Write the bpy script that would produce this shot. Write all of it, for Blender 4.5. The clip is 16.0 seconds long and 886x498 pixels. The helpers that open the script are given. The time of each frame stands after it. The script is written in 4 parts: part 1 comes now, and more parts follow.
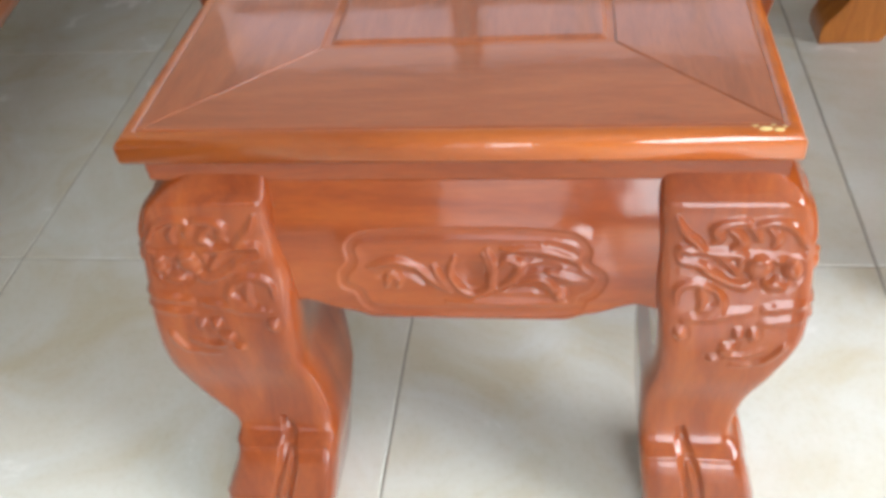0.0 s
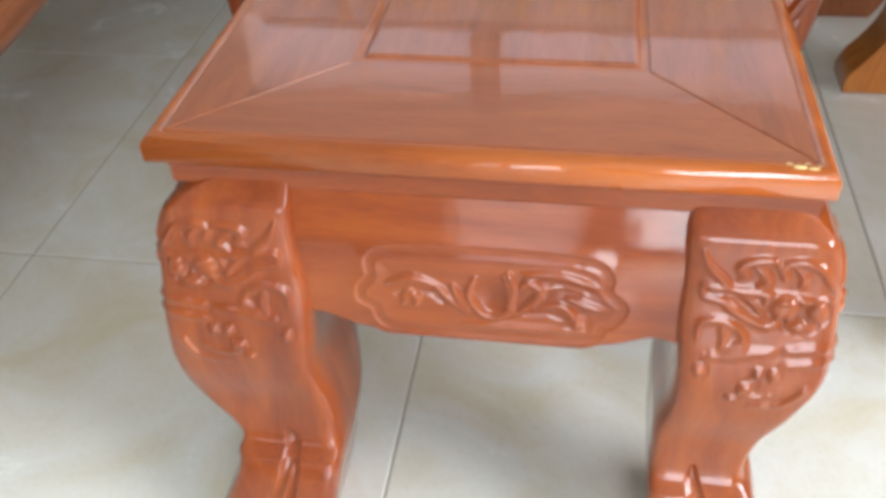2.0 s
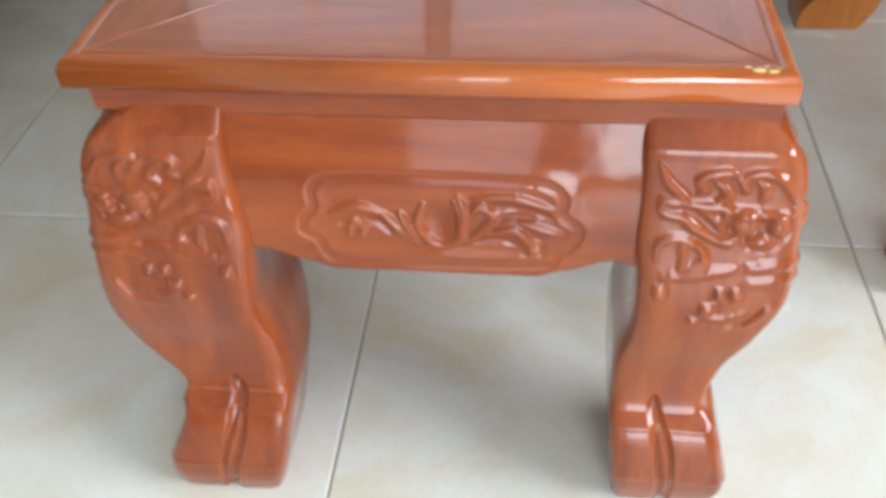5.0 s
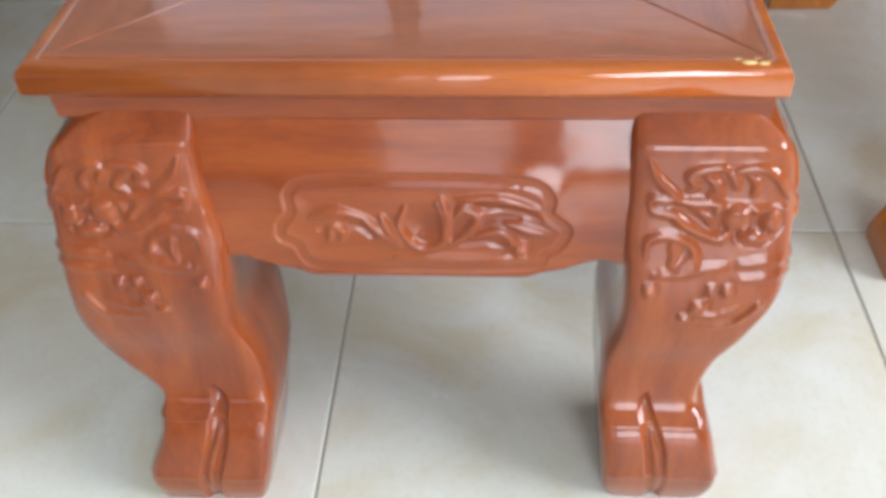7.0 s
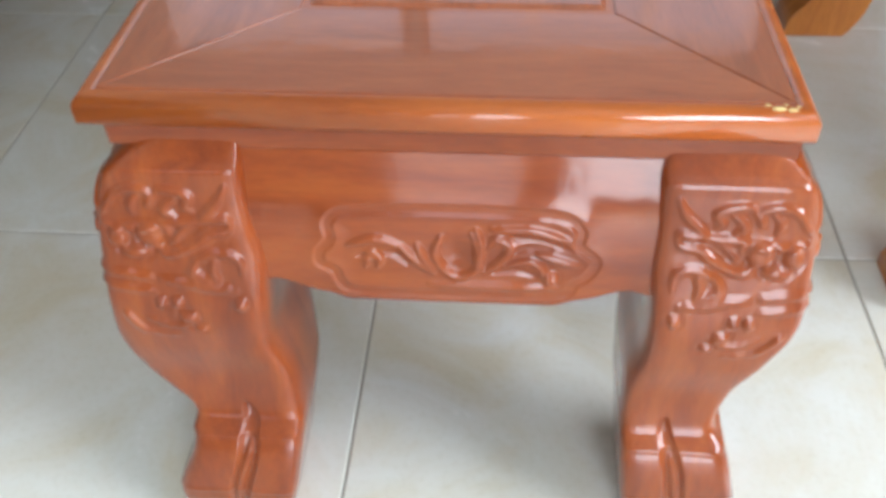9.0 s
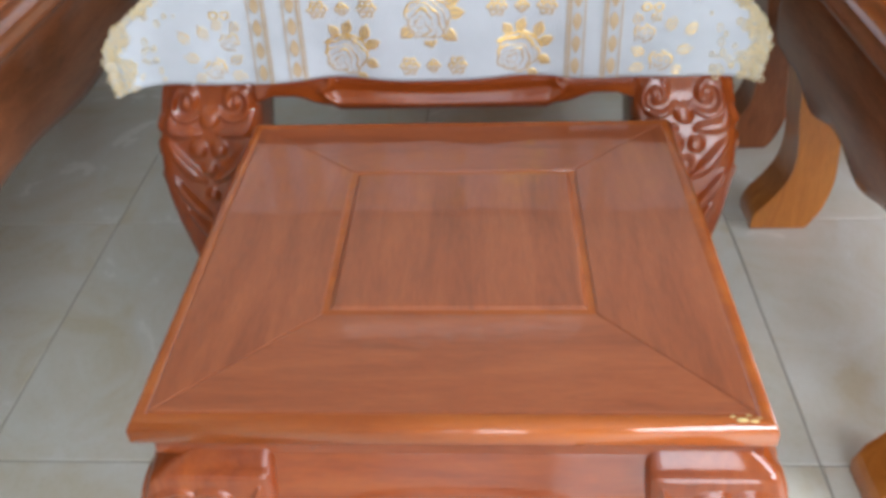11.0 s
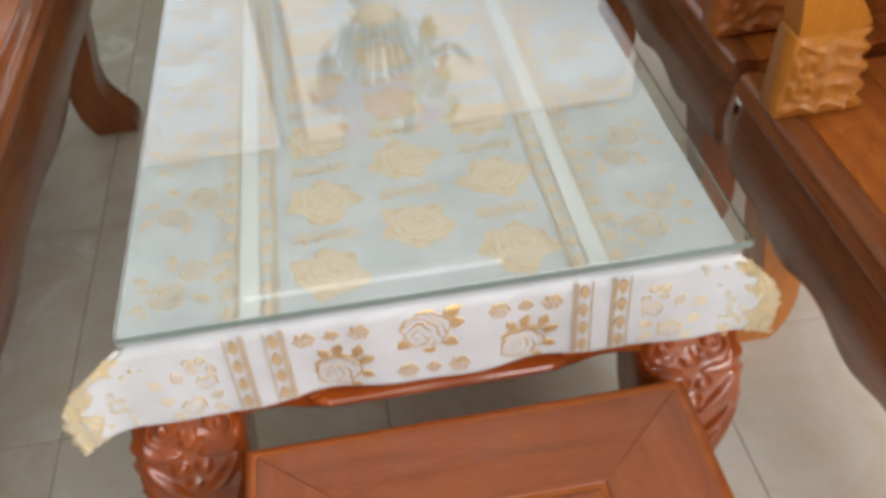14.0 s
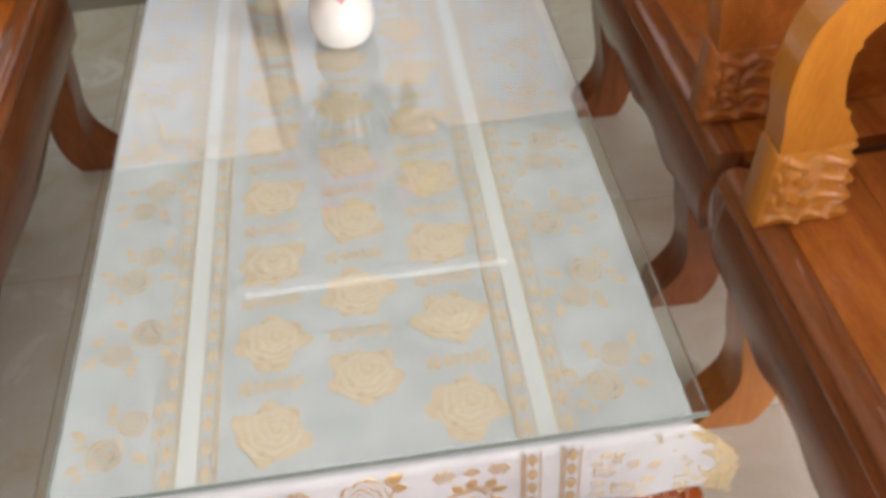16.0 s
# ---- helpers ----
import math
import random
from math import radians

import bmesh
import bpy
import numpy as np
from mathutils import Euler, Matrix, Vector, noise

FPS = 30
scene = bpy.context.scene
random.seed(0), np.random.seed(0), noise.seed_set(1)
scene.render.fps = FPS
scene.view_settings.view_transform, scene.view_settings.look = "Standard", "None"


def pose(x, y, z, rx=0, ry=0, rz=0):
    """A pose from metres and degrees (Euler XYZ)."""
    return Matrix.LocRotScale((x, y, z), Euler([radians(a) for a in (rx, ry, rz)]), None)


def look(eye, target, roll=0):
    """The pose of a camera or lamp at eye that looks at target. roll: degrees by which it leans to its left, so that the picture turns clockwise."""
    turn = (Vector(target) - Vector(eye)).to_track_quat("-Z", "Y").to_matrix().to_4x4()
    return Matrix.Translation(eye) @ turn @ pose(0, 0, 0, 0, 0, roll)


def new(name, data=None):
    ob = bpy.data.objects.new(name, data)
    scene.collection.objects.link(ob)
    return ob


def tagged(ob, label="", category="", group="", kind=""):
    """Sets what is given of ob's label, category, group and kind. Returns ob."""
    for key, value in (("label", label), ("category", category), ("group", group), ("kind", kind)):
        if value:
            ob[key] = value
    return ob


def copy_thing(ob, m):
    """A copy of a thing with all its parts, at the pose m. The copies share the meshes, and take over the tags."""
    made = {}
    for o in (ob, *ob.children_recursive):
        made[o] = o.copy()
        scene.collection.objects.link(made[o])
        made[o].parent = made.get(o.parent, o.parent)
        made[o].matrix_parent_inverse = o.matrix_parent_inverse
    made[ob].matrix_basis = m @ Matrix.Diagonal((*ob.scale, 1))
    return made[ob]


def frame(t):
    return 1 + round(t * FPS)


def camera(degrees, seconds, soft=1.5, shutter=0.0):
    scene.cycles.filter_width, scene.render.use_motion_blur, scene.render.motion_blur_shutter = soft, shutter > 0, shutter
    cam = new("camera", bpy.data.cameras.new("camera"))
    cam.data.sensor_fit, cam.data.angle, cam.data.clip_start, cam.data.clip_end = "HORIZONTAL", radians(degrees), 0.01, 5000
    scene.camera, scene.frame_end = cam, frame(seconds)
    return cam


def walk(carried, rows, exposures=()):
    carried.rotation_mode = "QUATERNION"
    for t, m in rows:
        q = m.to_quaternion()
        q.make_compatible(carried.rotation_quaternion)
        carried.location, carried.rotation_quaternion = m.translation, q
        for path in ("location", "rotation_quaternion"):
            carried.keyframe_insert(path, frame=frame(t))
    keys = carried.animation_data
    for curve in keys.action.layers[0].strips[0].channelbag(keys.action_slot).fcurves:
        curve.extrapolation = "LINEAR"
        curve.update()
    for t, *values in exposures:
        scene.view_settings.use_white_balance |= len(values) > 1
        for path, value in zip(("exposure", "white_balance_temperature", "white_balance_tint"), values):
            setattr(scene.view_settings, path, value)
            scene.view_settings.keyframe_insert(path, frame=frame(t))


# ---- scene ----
cam = camera(53.2, 16.0, soft=4.1)
PATH = [
    (0, (0.077, -0.474, 0.71), (-0.195, 0.984, -0.632), -6.7),
    (0.5, (0.078, -0.484, 0.711), (-0.214, 0.989, -0.61), -7.4),
    (1, (0.077, -0.473, 0.675), (-0.235, 0.944, -0.702), -7.4),
    (1.5, (0.079, -0.468, 0.684), (-0.216, 0.984, -0.658), -5.3),
    (2, (0.063, -0.474, 0.701), (-0.217, 1.024, -0.593), -3.0),
    (2.5, (0.072, -0.481, 0.708), (-0.179, 1.041, -0.565), -1.6),
    (3, (0.068, -0.491, 0.698), (-0.153, 1.018, -0.596), -2.6),
    (3.5, (0.07, -0.486, 0.682), (-0.14, 0.999, -0.642), -3.0),
    (4, (0.074, -0.471, 0.666), (-0.127, 1.011, -0.662), -2.8),
    (6.5, (0.060, -0.466, 0.653), (-0.089, 0.976, -0.724), -2.7),
    (7, (0.059, -0.446, 0.653), (-0.064, 0.999, -0.724), -2.6),
    (7.5, (0.047, -0.443, 0.656), (-0.069, 1.002, -0.722), -1.9),
    (8, (0.043, -0.446, 0.652), (-0.079, 0.998, -0.725), -1.3),
    (10.5, (0.027, -0.453, 0.796), (-0.092, 1.08, -0.482), -1.6),
    (11, (0.025, -0.425, 0.843), (-0.072, 1.177, -0.351), -2.4),
    (11.5, (0.019, -0.411, 0.874), (-0.084, 1.245, -0.244), -2.7),
    (12, (0.012, -0.388, 0.872), (-0.101, 1.319, -0.166), -1.4),
    (12.5, (-0.047, -0.325, 0.864), (-0.02, 1.365, -0.205), 1.5),
    (13, (-0.124, -0.214, 0.905), (0.006, 1.413, -0.251), -0.7),
    (13.5, (-0.092, -0.126, 1.04), (0.044, 1.384, -0.263), -3.8),
    (14, (-0.069, -0.106, 1.123), (0.078, 1.342, -0.249), -4.6),
    (14.5, (-0.109, -0.149, 1.184), (0.091, 1.287, -0.193), -1.9),
    (15, (-0.157, -0.139, 1.222), (0.072, 1.319, -0.127), -1.5),
    (15.5, (-0.108, -0.043, 1.204), (0.037, 1.426, -0.145), -2.6),
    (16, (0.028, 0.041, 1.234), (0.119, 1.426, -0.206), -5.0),
]
walk(cam, [(t, look(eye, target, roll)) for t, eye, target, roll in PATH],
     exposures=((0, 0.11, 6250, 10), (1.5, 0.11, 6250, 10), (3.0, 0.12, 5950, 10), (4.0, 0.04, 6000, 10), (7.0, -0.07, 6000, 10), (8.2, -0.08, 5950, 10), (10.5, 0.32, 5750, 5), (11.0, 0.0, 6000, 10), (11.5, -0.2, 6400, 10), (12.3, 0.03, 6550, 11), (13.0, 0.05, 6800, 12), (14.5, 0.10, 7050, 16), (16.0, 0.15, 7250, 20)))

# ---- world and light ----
world = bpy.data.worlds.new("world")
scene.world = world
world.use_nodes = True
sky = world.node_tree.nodes.new("ShaderNodeTexSky")
sky.sky_type, sky.sun_disc = "NISHITA", False
sky.sun_elevation, sky.sun_rotation = radians(55), radians(150)
world.node_tree.nodes["Background"].inputs[1].default_value = 0.12
world.node_tree.links.new(sky.outputs[0], world.node_tree.nodes["Background"].inputs[0])

sun = new("sun", bpy.data.lights.new("sun", "SUN"))
sun.data.energy, sun.data.angle, sun.data.color = 2.5, radians(0.6), (1.0, 0.95, 0.87)
sun.matrix_world = look((3, -6, 8), (0, 0, 0))


def window_light(name, eye, target, w, h, watts, colour):
    """Sky light that comes in through an opening of the room."""
    lamp = bpy.data.lights.new(name, "AREA")
    lamp.shape, lamp.size, lamp.size_y, lamp.energy, lamp.color = "RECTANGLE", w, h, watts, colour
    ob = new(name, lamp)
    ob.matrix_world = look(eye, target)
    return ob


window_light("door_daylight", (-0.12, -2.42, 1.2), (-0.12, 0, 1.2), 0.46, 2.15, 7, (0.96, 0.98, 1.0))
window_light("door_daylight", (0.70, -2.42, 1.2), (0.70, 0, 1.2), 0.82, 2.15, 48, (0.96, 0.98, 1.0))
window_light("front_window_daylight", (-1.05, -2.42, 1.55), (-1.05, 0, 1.55), 0.5, 1.15, 2.4, (0.95, 0.97, 1.0))
window_light("back_window_daylight", (0.375, 2.72, 1.63), (0.375, 0, 1.63), 1.28, 0.62, 2.6, (0.97, 0.99, 1.0))
window_light("back_window_daylight", (-0.85, 2.72, 1.51), (-0.85, 0, 1.51), 0.95, 0.88, 2.6, (0.97, 0.99, 1.0))
window_light("side_window_daylight", (2.42, -0.6, 1.6), (0, -0.6, 1.6), 1.55, 1.25, 120, (0.96, 0.98, 1.0))


# ---- materials ----
def material(name):
    m = bpy.data.materials.new(name)
    m.use_nodes = True
    return m, m.node_tree, m.node_tree.nodes["Principled BSDF"]


def node(tree, kind, **values):
    n = tree.nodes.new(kind)
    for k, v in values.items():
        if k in n.inputs:
            n.inputs[k].default_value = v
    return n


def ramp(tree, stops):
    n = tree.nodes.new("ShaderNodeValToRGB")
    while len(n.color_ramp.elements) < len(stops):
        n.color_ramp.elements.new(0.5)
    for e, (p, c) in zip(n.color_ramp.elements, stops):
        e.position, e.color = p, (*c, 1)
    return n


def wood(name, dark, mid, light, stretch, rough=0.3, coat=0.6, grain=1.0, spec=0.22, gloss=0.09):
    """Lacquered wood; stretch is the grain's scale along x, y, z."""
    m, t, b = material(name)
    co = t.nodes.new("ShaderNodeTexCoord")
    info = t.nodes.new("ShaderNodeObjectInfo")
    add = t.nodes.new("ShaderNodeVectorMath")
    add.operation = "ADD"
    mul = t.nodes.new("ShaderNodeMath")
    mul.operation = "MULTIPLY"
    mul.inputs[1].default_value = 7.3
    t.links.new(info.outputs["Random"], mul.inputs[0])
    mp = t.nodes.new("ShaderNodeMapping")
    mp.inputs["Scale"].default_value = stretch
    t.links.new(co.outputs["Object"], add.inputs[0])
    t.links.new(mul.outputs[0], add.inputs[1])
    t.links.new(add.outputs[0], mp.inputs[0])
    broad = node(t, "ShaderNodeTexNoise", Scale=2.2, Detail=4.0, Roughness=0.6, Distortion=0.8)
    fine = node(t, "ShaderNodeTexNoise", Scale=26.0, Detail=5.0, Roughness=0.7)
    stain = node(t, "ShaderNodeTexNoise", Scale=7.0, Detail=3.0)
    t.links.new(mp.outputs[0], broad.inputs["Vector"])
    t.links.new(mp.outputs[0], fine.inputs["Vector"])
    t.links.new(add.outputs[0], stain.inputs["Vector"])
    c = ramp(t, ((0.28, dark), (0.5, mid), (0.75, light)))
    t.links.new(broad.outputs[0], c.inputs[0])
    c2 = ramp(t, ((0.3, tuple(1 - 0.42 * grain for _ in range(3))), (0.62, (1, 1, 1))))
    t.links.new(fine.outputs[0], c2.inputs[0])
    mix = t.nodes.new("ShaderNodeMix")
    mix.data_type, mix.blend_type = "RGBA", "MULTIPLY"
    mix.inputs[0].default_value = 0.7
    t.links.new(c.outputs[0], mix.inputs[6])
    t.links.new(c2.outputs[0], mix.inputs[7])
    t.links.new(mix.outputs[2], b.inputs["Base Color"])
    r = t.nodes.new("ShaderNodeMapRange")
    r.inputs[3].default_value, r.inputs[4].default_value = rough * 0.75, rough * 1.3
    t.links.new(stain.outputs[0], r.inputs[0])
    t.links.new(r.outputs[0], b.inputs["Roughness"])
    bump = node(t, "ShaderNodeBump", Strength=0.12, Distance=0.0006)
    t.links.new(fine.outputs[0], bump.inputs["Height"])
    t.links.new(bump.outputs[0], b.inputs["Normal"])
    peel = node(t, "ShaderNodeTexNoise", Scale=75.0, Detail=2.0)
    t.links.new(add.outputs[0], peel.inputs["Vector"])
    both = t.nodes.new("ShaderNodeMath")
    both.operation, both.inputs[1].default_value = "MULTIPLY_ADD", 0.22
    t.links.new(peel.outputs[0], both.inputs[0])
    t.links.new(stain.outputs[0], both.inputs[2])
    wave = node(t, "ShaderNodeBump", Strength=0.3, Distance=0.0016)
    t.links.new(both.outputs[0], wave.inputs["Height"])
    t.links.new(wave.outputs[0], b.inputs["Coat Normal"])
    b.inputs["Coat Weight"].default_value, b.inputs["Coat Roughness"].default_value = coat, gloss
    b.inputs["Specular IOR Level"].default_value = spec
    return m


ORANGE = ((0.190, 0.033, 0.0055), (0.260, 0.050, 0.0075), (0.330, 0.074, 0.0110))
RIM = ((0.27, 0.058, 0.009), (0.34, 0.080, 0.012), (0.41, 0.110, 0.017))
LEG = ((0.40, 0.125, 0.020), (0.54, 0.185, 0.030), (0.64, 0.240, 0.045))
RED = ((0.22, 0.054, 0.018), (0.295, 0.076, 0.025), (0.36, 0.100, 0.033))
BROWN = ((0.190, 0.060, 0.022), (0.285, 0.090, 0.032), (0.37, 0.125, 0.046))
AMBER = ((0.46, 0.150, 0.020), (0.58, 0.215, 0.030), (0.68, 0.275, 0.045))
wood_z = wood("orange_lacquered_wood_upright", *ORANGE, (14, 14, 2.2), grain=0.55, coat=1.0, spec=0.1, gloss=0.07)
wood_x = wood("orange_lacquered_wood_across", *ORANGE, (2.2, 14, 14), grain=0.55, coat=1.0, spec=0.1, gloss=0.09)
wood_rim = wood("bright_orange_lacquered_rim", *RIM, (2.2, 14, 14), grain=0.5, coat=1.0, spec=0.1, gloss=0.08)
leg_z = wood("brown_orange_lacquered_leg", *LEG, (12, 12, 2), grain=0.6, coat=0.9, gloss=0.08)
wood_top_x = wood("red_brown_lacquered_board_across", *RED, (2.0, 16, 10), rough=0.33, coat=1.0, grain=0.7, spec=0.3, gloss=0.06)
wood_top_y = wood("red_brown_lacquered_board_along", *RED, (18, 2.0, 10), rough=0.33, coat=1.0, grain=0.7, spec=0.3, gloss=0.06)
brown_y = wood("brown_lacquered_wood_along", *BROWN, (14, 1.8, 14), rough=0.33, coat=0.8, gloss=0.07)
brown_z = wood("brown_lacquered_wood_upright", *BROWN, (12, 12, 2), rough=0.33)
amber_x = wood("amber_lacquered_wood", *AMBER, (9, 9, 1.8), grain=0.6)


def tile_material():
    m, t, b = material("cream_glazed_floor_tile")
    co = t.nodes.new("ShaderNodeTexCoord")
    info = t.nodes.new("ShaderNodeObjectInfo")
    mul = t.nodes.new("ShaderNodeMath")
    mul.operation, mul.inputs[1].default_value = "MULTIPLY", 23.0
    add = t.nodes.new("ShaderNodeVectorMath")
    t.links.new(info.outputs["Random"], mul.inputs[0])
    t.links.new(co.outputs["Object"], add.inputs[0])
    t.links.new(mul.outputs[0], add.inputs[1])
    cloud = node(t, "ShaderNodeTexNoise", Scale=6.0, Detail=6.0, Roughness=0.62, Distortion=1.2)
    speck = node(t, "ShaderNodeTexNoise", Scale=160.0, Detail=2.0)
    t.links.new(add.outputs[0], cloud.inputs["Vector"])
    t.links.new(add.outputs[0], speck.inputs["Vector"])
    c = ramp(t, ((0.32, (0.63, 0.585, 0.45)), (0.45, (0.67, 0.655, 0.57)), (0.6, (0.70, 0.705, 0.65)), (0.75, (0.74, 0.745, 0.71))))
    t.links.new(cloud.outputs[0], c.inputs[0])
    s = ramp(t, ((0.3, (0.96, 0.955, 0.94)), (0.5, (1, 1, 1))))
    t.links.new(speck.outputs[0], s.inputs[0])
    mix = t.nodes.new("ShaderNodeMix")
    mix.data_type, mix.blend_type, mix.inputs[0].default_value = "RGBA", "MULTIPLY", 1.0
    t.links.new(c.outputs[0], mix.inputs[6])
    t.links.new(s.outputs[0], mix.inputs[7])
    t.links.new(mix.outputs[2], b.inputs["Base Color"])
    r = t.nodes.new("ShaderNodeMapRange")
    r.inputs[3].default_value, r.inputs[4].default_value = 0.16, 0.34
    t.links.new(cloud.outputs[0], r.inputs[0])
    t.links.new(r.outputs[0], b.inputs["Roughness"])
    return m


def rough_paint(name, colour, rough=0.7, scale=40.0, vary=0.12, bump=0.1):
    m, t, b = material(name)
    co = t.nodes.new("ShaderNodeTexCoord")
    n = node(t, "ShaderNodeTexNoise", Scale=scale, Detail=4.0)
    n2 = node(t, "ShaderNodeTexNoise", Scale=scale / 14, Detail=3.0)
    t.links.new(co.outputs["Object"], n.inputs["Vector"])
    t.links.new(co.outputs["Object"], n2.inputs["Vector"])
    c = ramp(t, ((0.3, tuple(v * (1 - vary) for v in colour)), (0.7, colour)))
    t.links.new(n2.outputs[0], c.inputs[0])
    t.links.new(c.outputs[0], b.inputs["Base Color"])
    bp = node(t, "ShaderNodeBump", Strength=bump, Distance=0.001)
    t.links.new(n.outputs[0], bp.inputs["Height"])
    t.links.new(bp.outputs[0], b.inputs["Normal"])
    b.inputs["Roughness"].default_value = rough
    return m


def cloth_material():
    m, t, b = material("white_satin_tablecloth")
    co = t.nodes.new("ShaderNodeTexCoord")
    w = node(t, "ShaderNodeTexWave", Scale=420.0, Distortion=0.4)
    n = node(t, "ShaderNodeTexNoise", Scale=18.0, Detail=3.0)
    t.links.new(co.outputs["Object"], w.inputs["Vector"])
    t.links.new(co.outputs["Object"], n.inputs["Vector"])
    c = ramp(t, ((0.3, (0.415, 0.435, 0.465)), (0.7, (0.485, 0.505, 0.54))))
    t.links.new(n.outputs[0], c.inputs[0])
    t.links.new(c.outputs[0], b.inputs["Base Color"])
    bp = node(t, "ShaderNodeBump", Strength=0.15, Distance=0.0004)
    t.links.new(w.outputs[1], bp.inputs["Height"])
    t.links.new(bp.outputs[0], b.inputs["Normal"])
    b.inputs["Roughness"].default_value = 0.5
    b.inputs["Sheen Weight"].default_value = 0.3
    return m


def gold_material(name, colour, metal, rough, thin=0.45):
    m, t, b = material(name)
    co = t.nodes.new("ShaderNodeTexCoord")
    n = node(t, "ShaderNodeTexNoise", Scale=60.0, Detail=3.0)
    t.links.new(co.outputs["Object"], n.inputs["Vector"])
    fray = node(t, "ShaderNodeTexNoise", Scale=340.0, Detail=2.0)
    t.links.new(co.outputs["Object"], fray.inputs["Vector"])
    both = t.nodes.new("ShaderNodeMath")
    both.operation, both.inputs[1].default_value = "MULTIPLY_ADD", 0.5
    t.links.new(fray.outputs[0], both.inputs[0])
    t.links.new(n.outputs[0], both.inputs[2])
    c = ramp(t, ((0.5, tuple(v * 0.72 for v in colour)), (0.68, colour), (0.92 - 0.2 * thin, tuple(v * (1 - thin) + 0.58 * thin for v in colour))))
    t.links.new(both.outputs[0], c.inputs[0])
    t.links.new(c.outputs[0], b.inputs["Base Color"])
    bp = node(t, "ShaderNodeBump", Strength=0.6, Distance=0.001)
    t.links.new(n.outputs[0], bp.inputs["Height"])
    t.links.new(bp.outputs[0], b.inputs["Normal"])
    b.inputs["Metallic"].default_value, b.inputs["Roughness"].default_value = metal, rough
    return m


def glass_material():
    m, t, b = material("clear_green_tinted_glass")
    b.inputs["Base Color"].default_value = (0.93, 0.985, 0.96, 1)
    b.inputs["Transmission Weight"].default_value = 1.0
    b.inputs["Roughness"].default_value, b.inputs["IOR"].default_value = 0.0, 1.5
    return m


tile = tile_material()
grout = rough_paint("dark_grey_grout", (0.29, 0.27, 0.22), 0.9, 120)
wall_paint = rough_paint("pale_green_wall_paint", (0.47, 0.50, 0.45), 0.75, 60)
ceiling_paint = rough_paint("white_ceiling_paint", (0.60, 0.60, 0.57), 0.8, 60)
white_paint = rough_paint("white_gloss_paint", (0.78, 0.78, 0.76), 0.35, 60)
cloth = cloth_material()
satin = rough_paint("bright_satin_stripe", (0.60, 0.615, 0.63), 0.35, 120, 0.06)
gold = gold_material("gold_foil_print", (0.74, 0.50, 0.15), 0.8, 0.30, 0.05)
# dull print tone, also painted on the motifs' less lit lower halves
gold_soft = gold_material("dull_gold_print", (0.46, 0.33, 0.19), 0.25, 0.45, 0.1)
gold_pale = gold_material("pale_gold_print", (0.57, 0.445, 0.32), 0.0, 0.55, 0.2)
cream = rough_paint("cream_petal_print", (0.60, 0.54, 0.45), 0.5, 90)
lace_mat = gold_material("gold_and_cream_lace", (0.74, 0.60, 0.34), 0.45, 0.38, 0.3)
lace_ground = gold_material("cream_lace_net", (0.56, 0.555, 0.53), 0.0, 0.55, 0.2)
glass = glass_material()
glass_edge = rough_paint("ground_green_glass_edge", (0.15, 0.20, 0.19), 0.25, 80)
porcelain = rough_paint("white_porcelain", (0.82, 0.82, 0.80), 0.15, 30, 0.04, 0.02)


def petal(name, colour):
    """A thin petal: part of the light comes through it."""
    m = rough_paint(name, colour, 0.6, 90)
    t = m.node_tree
    out, b = t.nodes["Material Output"], t.nodes["Principled BSDF"]
    thin = t.nodes.new("ShaderNodeBsdfTranslucent")
    thin.inputs[0].default_value = (*colour, 1)
    mix = t.nodes.new("ShaderNodeMixShader")
    mix.inputs[0].default_value = 0.6
    t.links.new(b.outputs[0], mix.inputs[1])
    t.links.new(thin.outputs[0], mix.inputs[2])
    t.links.new(mix.outputs[0], out.inputs[0])
    return m


petal_yellow = petal("yellow_petal", (0.90, 0.74, 0.10))
petal_pink = petal("pink_petal", (0.86, 0.42, 0.54))
petal_lilac = petal("lilac_petal", (0.74, 0.54, 0.80))
petal_white = petal("white_petal", (0.80, 0.80, 0.72))
lit_tube, tree_, bsdf_ = material("glowing_tube")
bsdf_.inputs["Emission Color"].default_value = (0.95, 0.98, 1.0, 1)
bsdf_.inputs["Emission Strength"].default_value = 1.8
leaf_green = rough_paint("green_leaf", (0.16, 0.24, 0.07), 0.55, 60)
putty = rough_paint("yellow_wood_filler", (0.78, 0.60, 0.25), 0.5, 200)


# ---- mesh helpers ----
def part(name, bm, mat, parent=None, label="", smooth=False):
    mesh = bpy.data.meshes.new(name)
    bmesh.ops.recalc_face_normals(bm, faces=bm.faces)
    for f in bm.faces:
        f.smooth = smooth
    bm.to_mesh(mesh)
    bm.free()
    mesh.materials.append(mat)
    ob = new(name, mesh)
    if parent:
        ob.parent = parent
    if label:
        ob["label"] = label
    return ob


def thing(name, label, category, group="", at=(0, 0, 0), kind=""):
    ob = new(name)
    ob.location = at
    return tagged(ob, label, category, group, kind)


def box(bm, x0, x1, y0, y1, z0, z1, bevel=0.0, seg=2):
    vs = bmesh.ops.create_cube(bm, size=1)["verts"]
    bmesh.ops.transform(bm, verts=vs, matrix=Matrix.LocRotScale(((x0 + x1) / 2, (y0 + y1) / 2, (z0 + z1) / 2), None, (x1 - x0, y1 - y0, z1 - z0)))
    if bevel:
        es = list({e for v in vs for e in v.link_edges})
        bmesh.ops.bevel(bm, geom=es, offset=bevel, segments=seg, affect="EDGES", profile=0.5)


def box_bm(*a, **k):
    bm = bmesh.new()
    box(bm, *a, **k)
    return bm


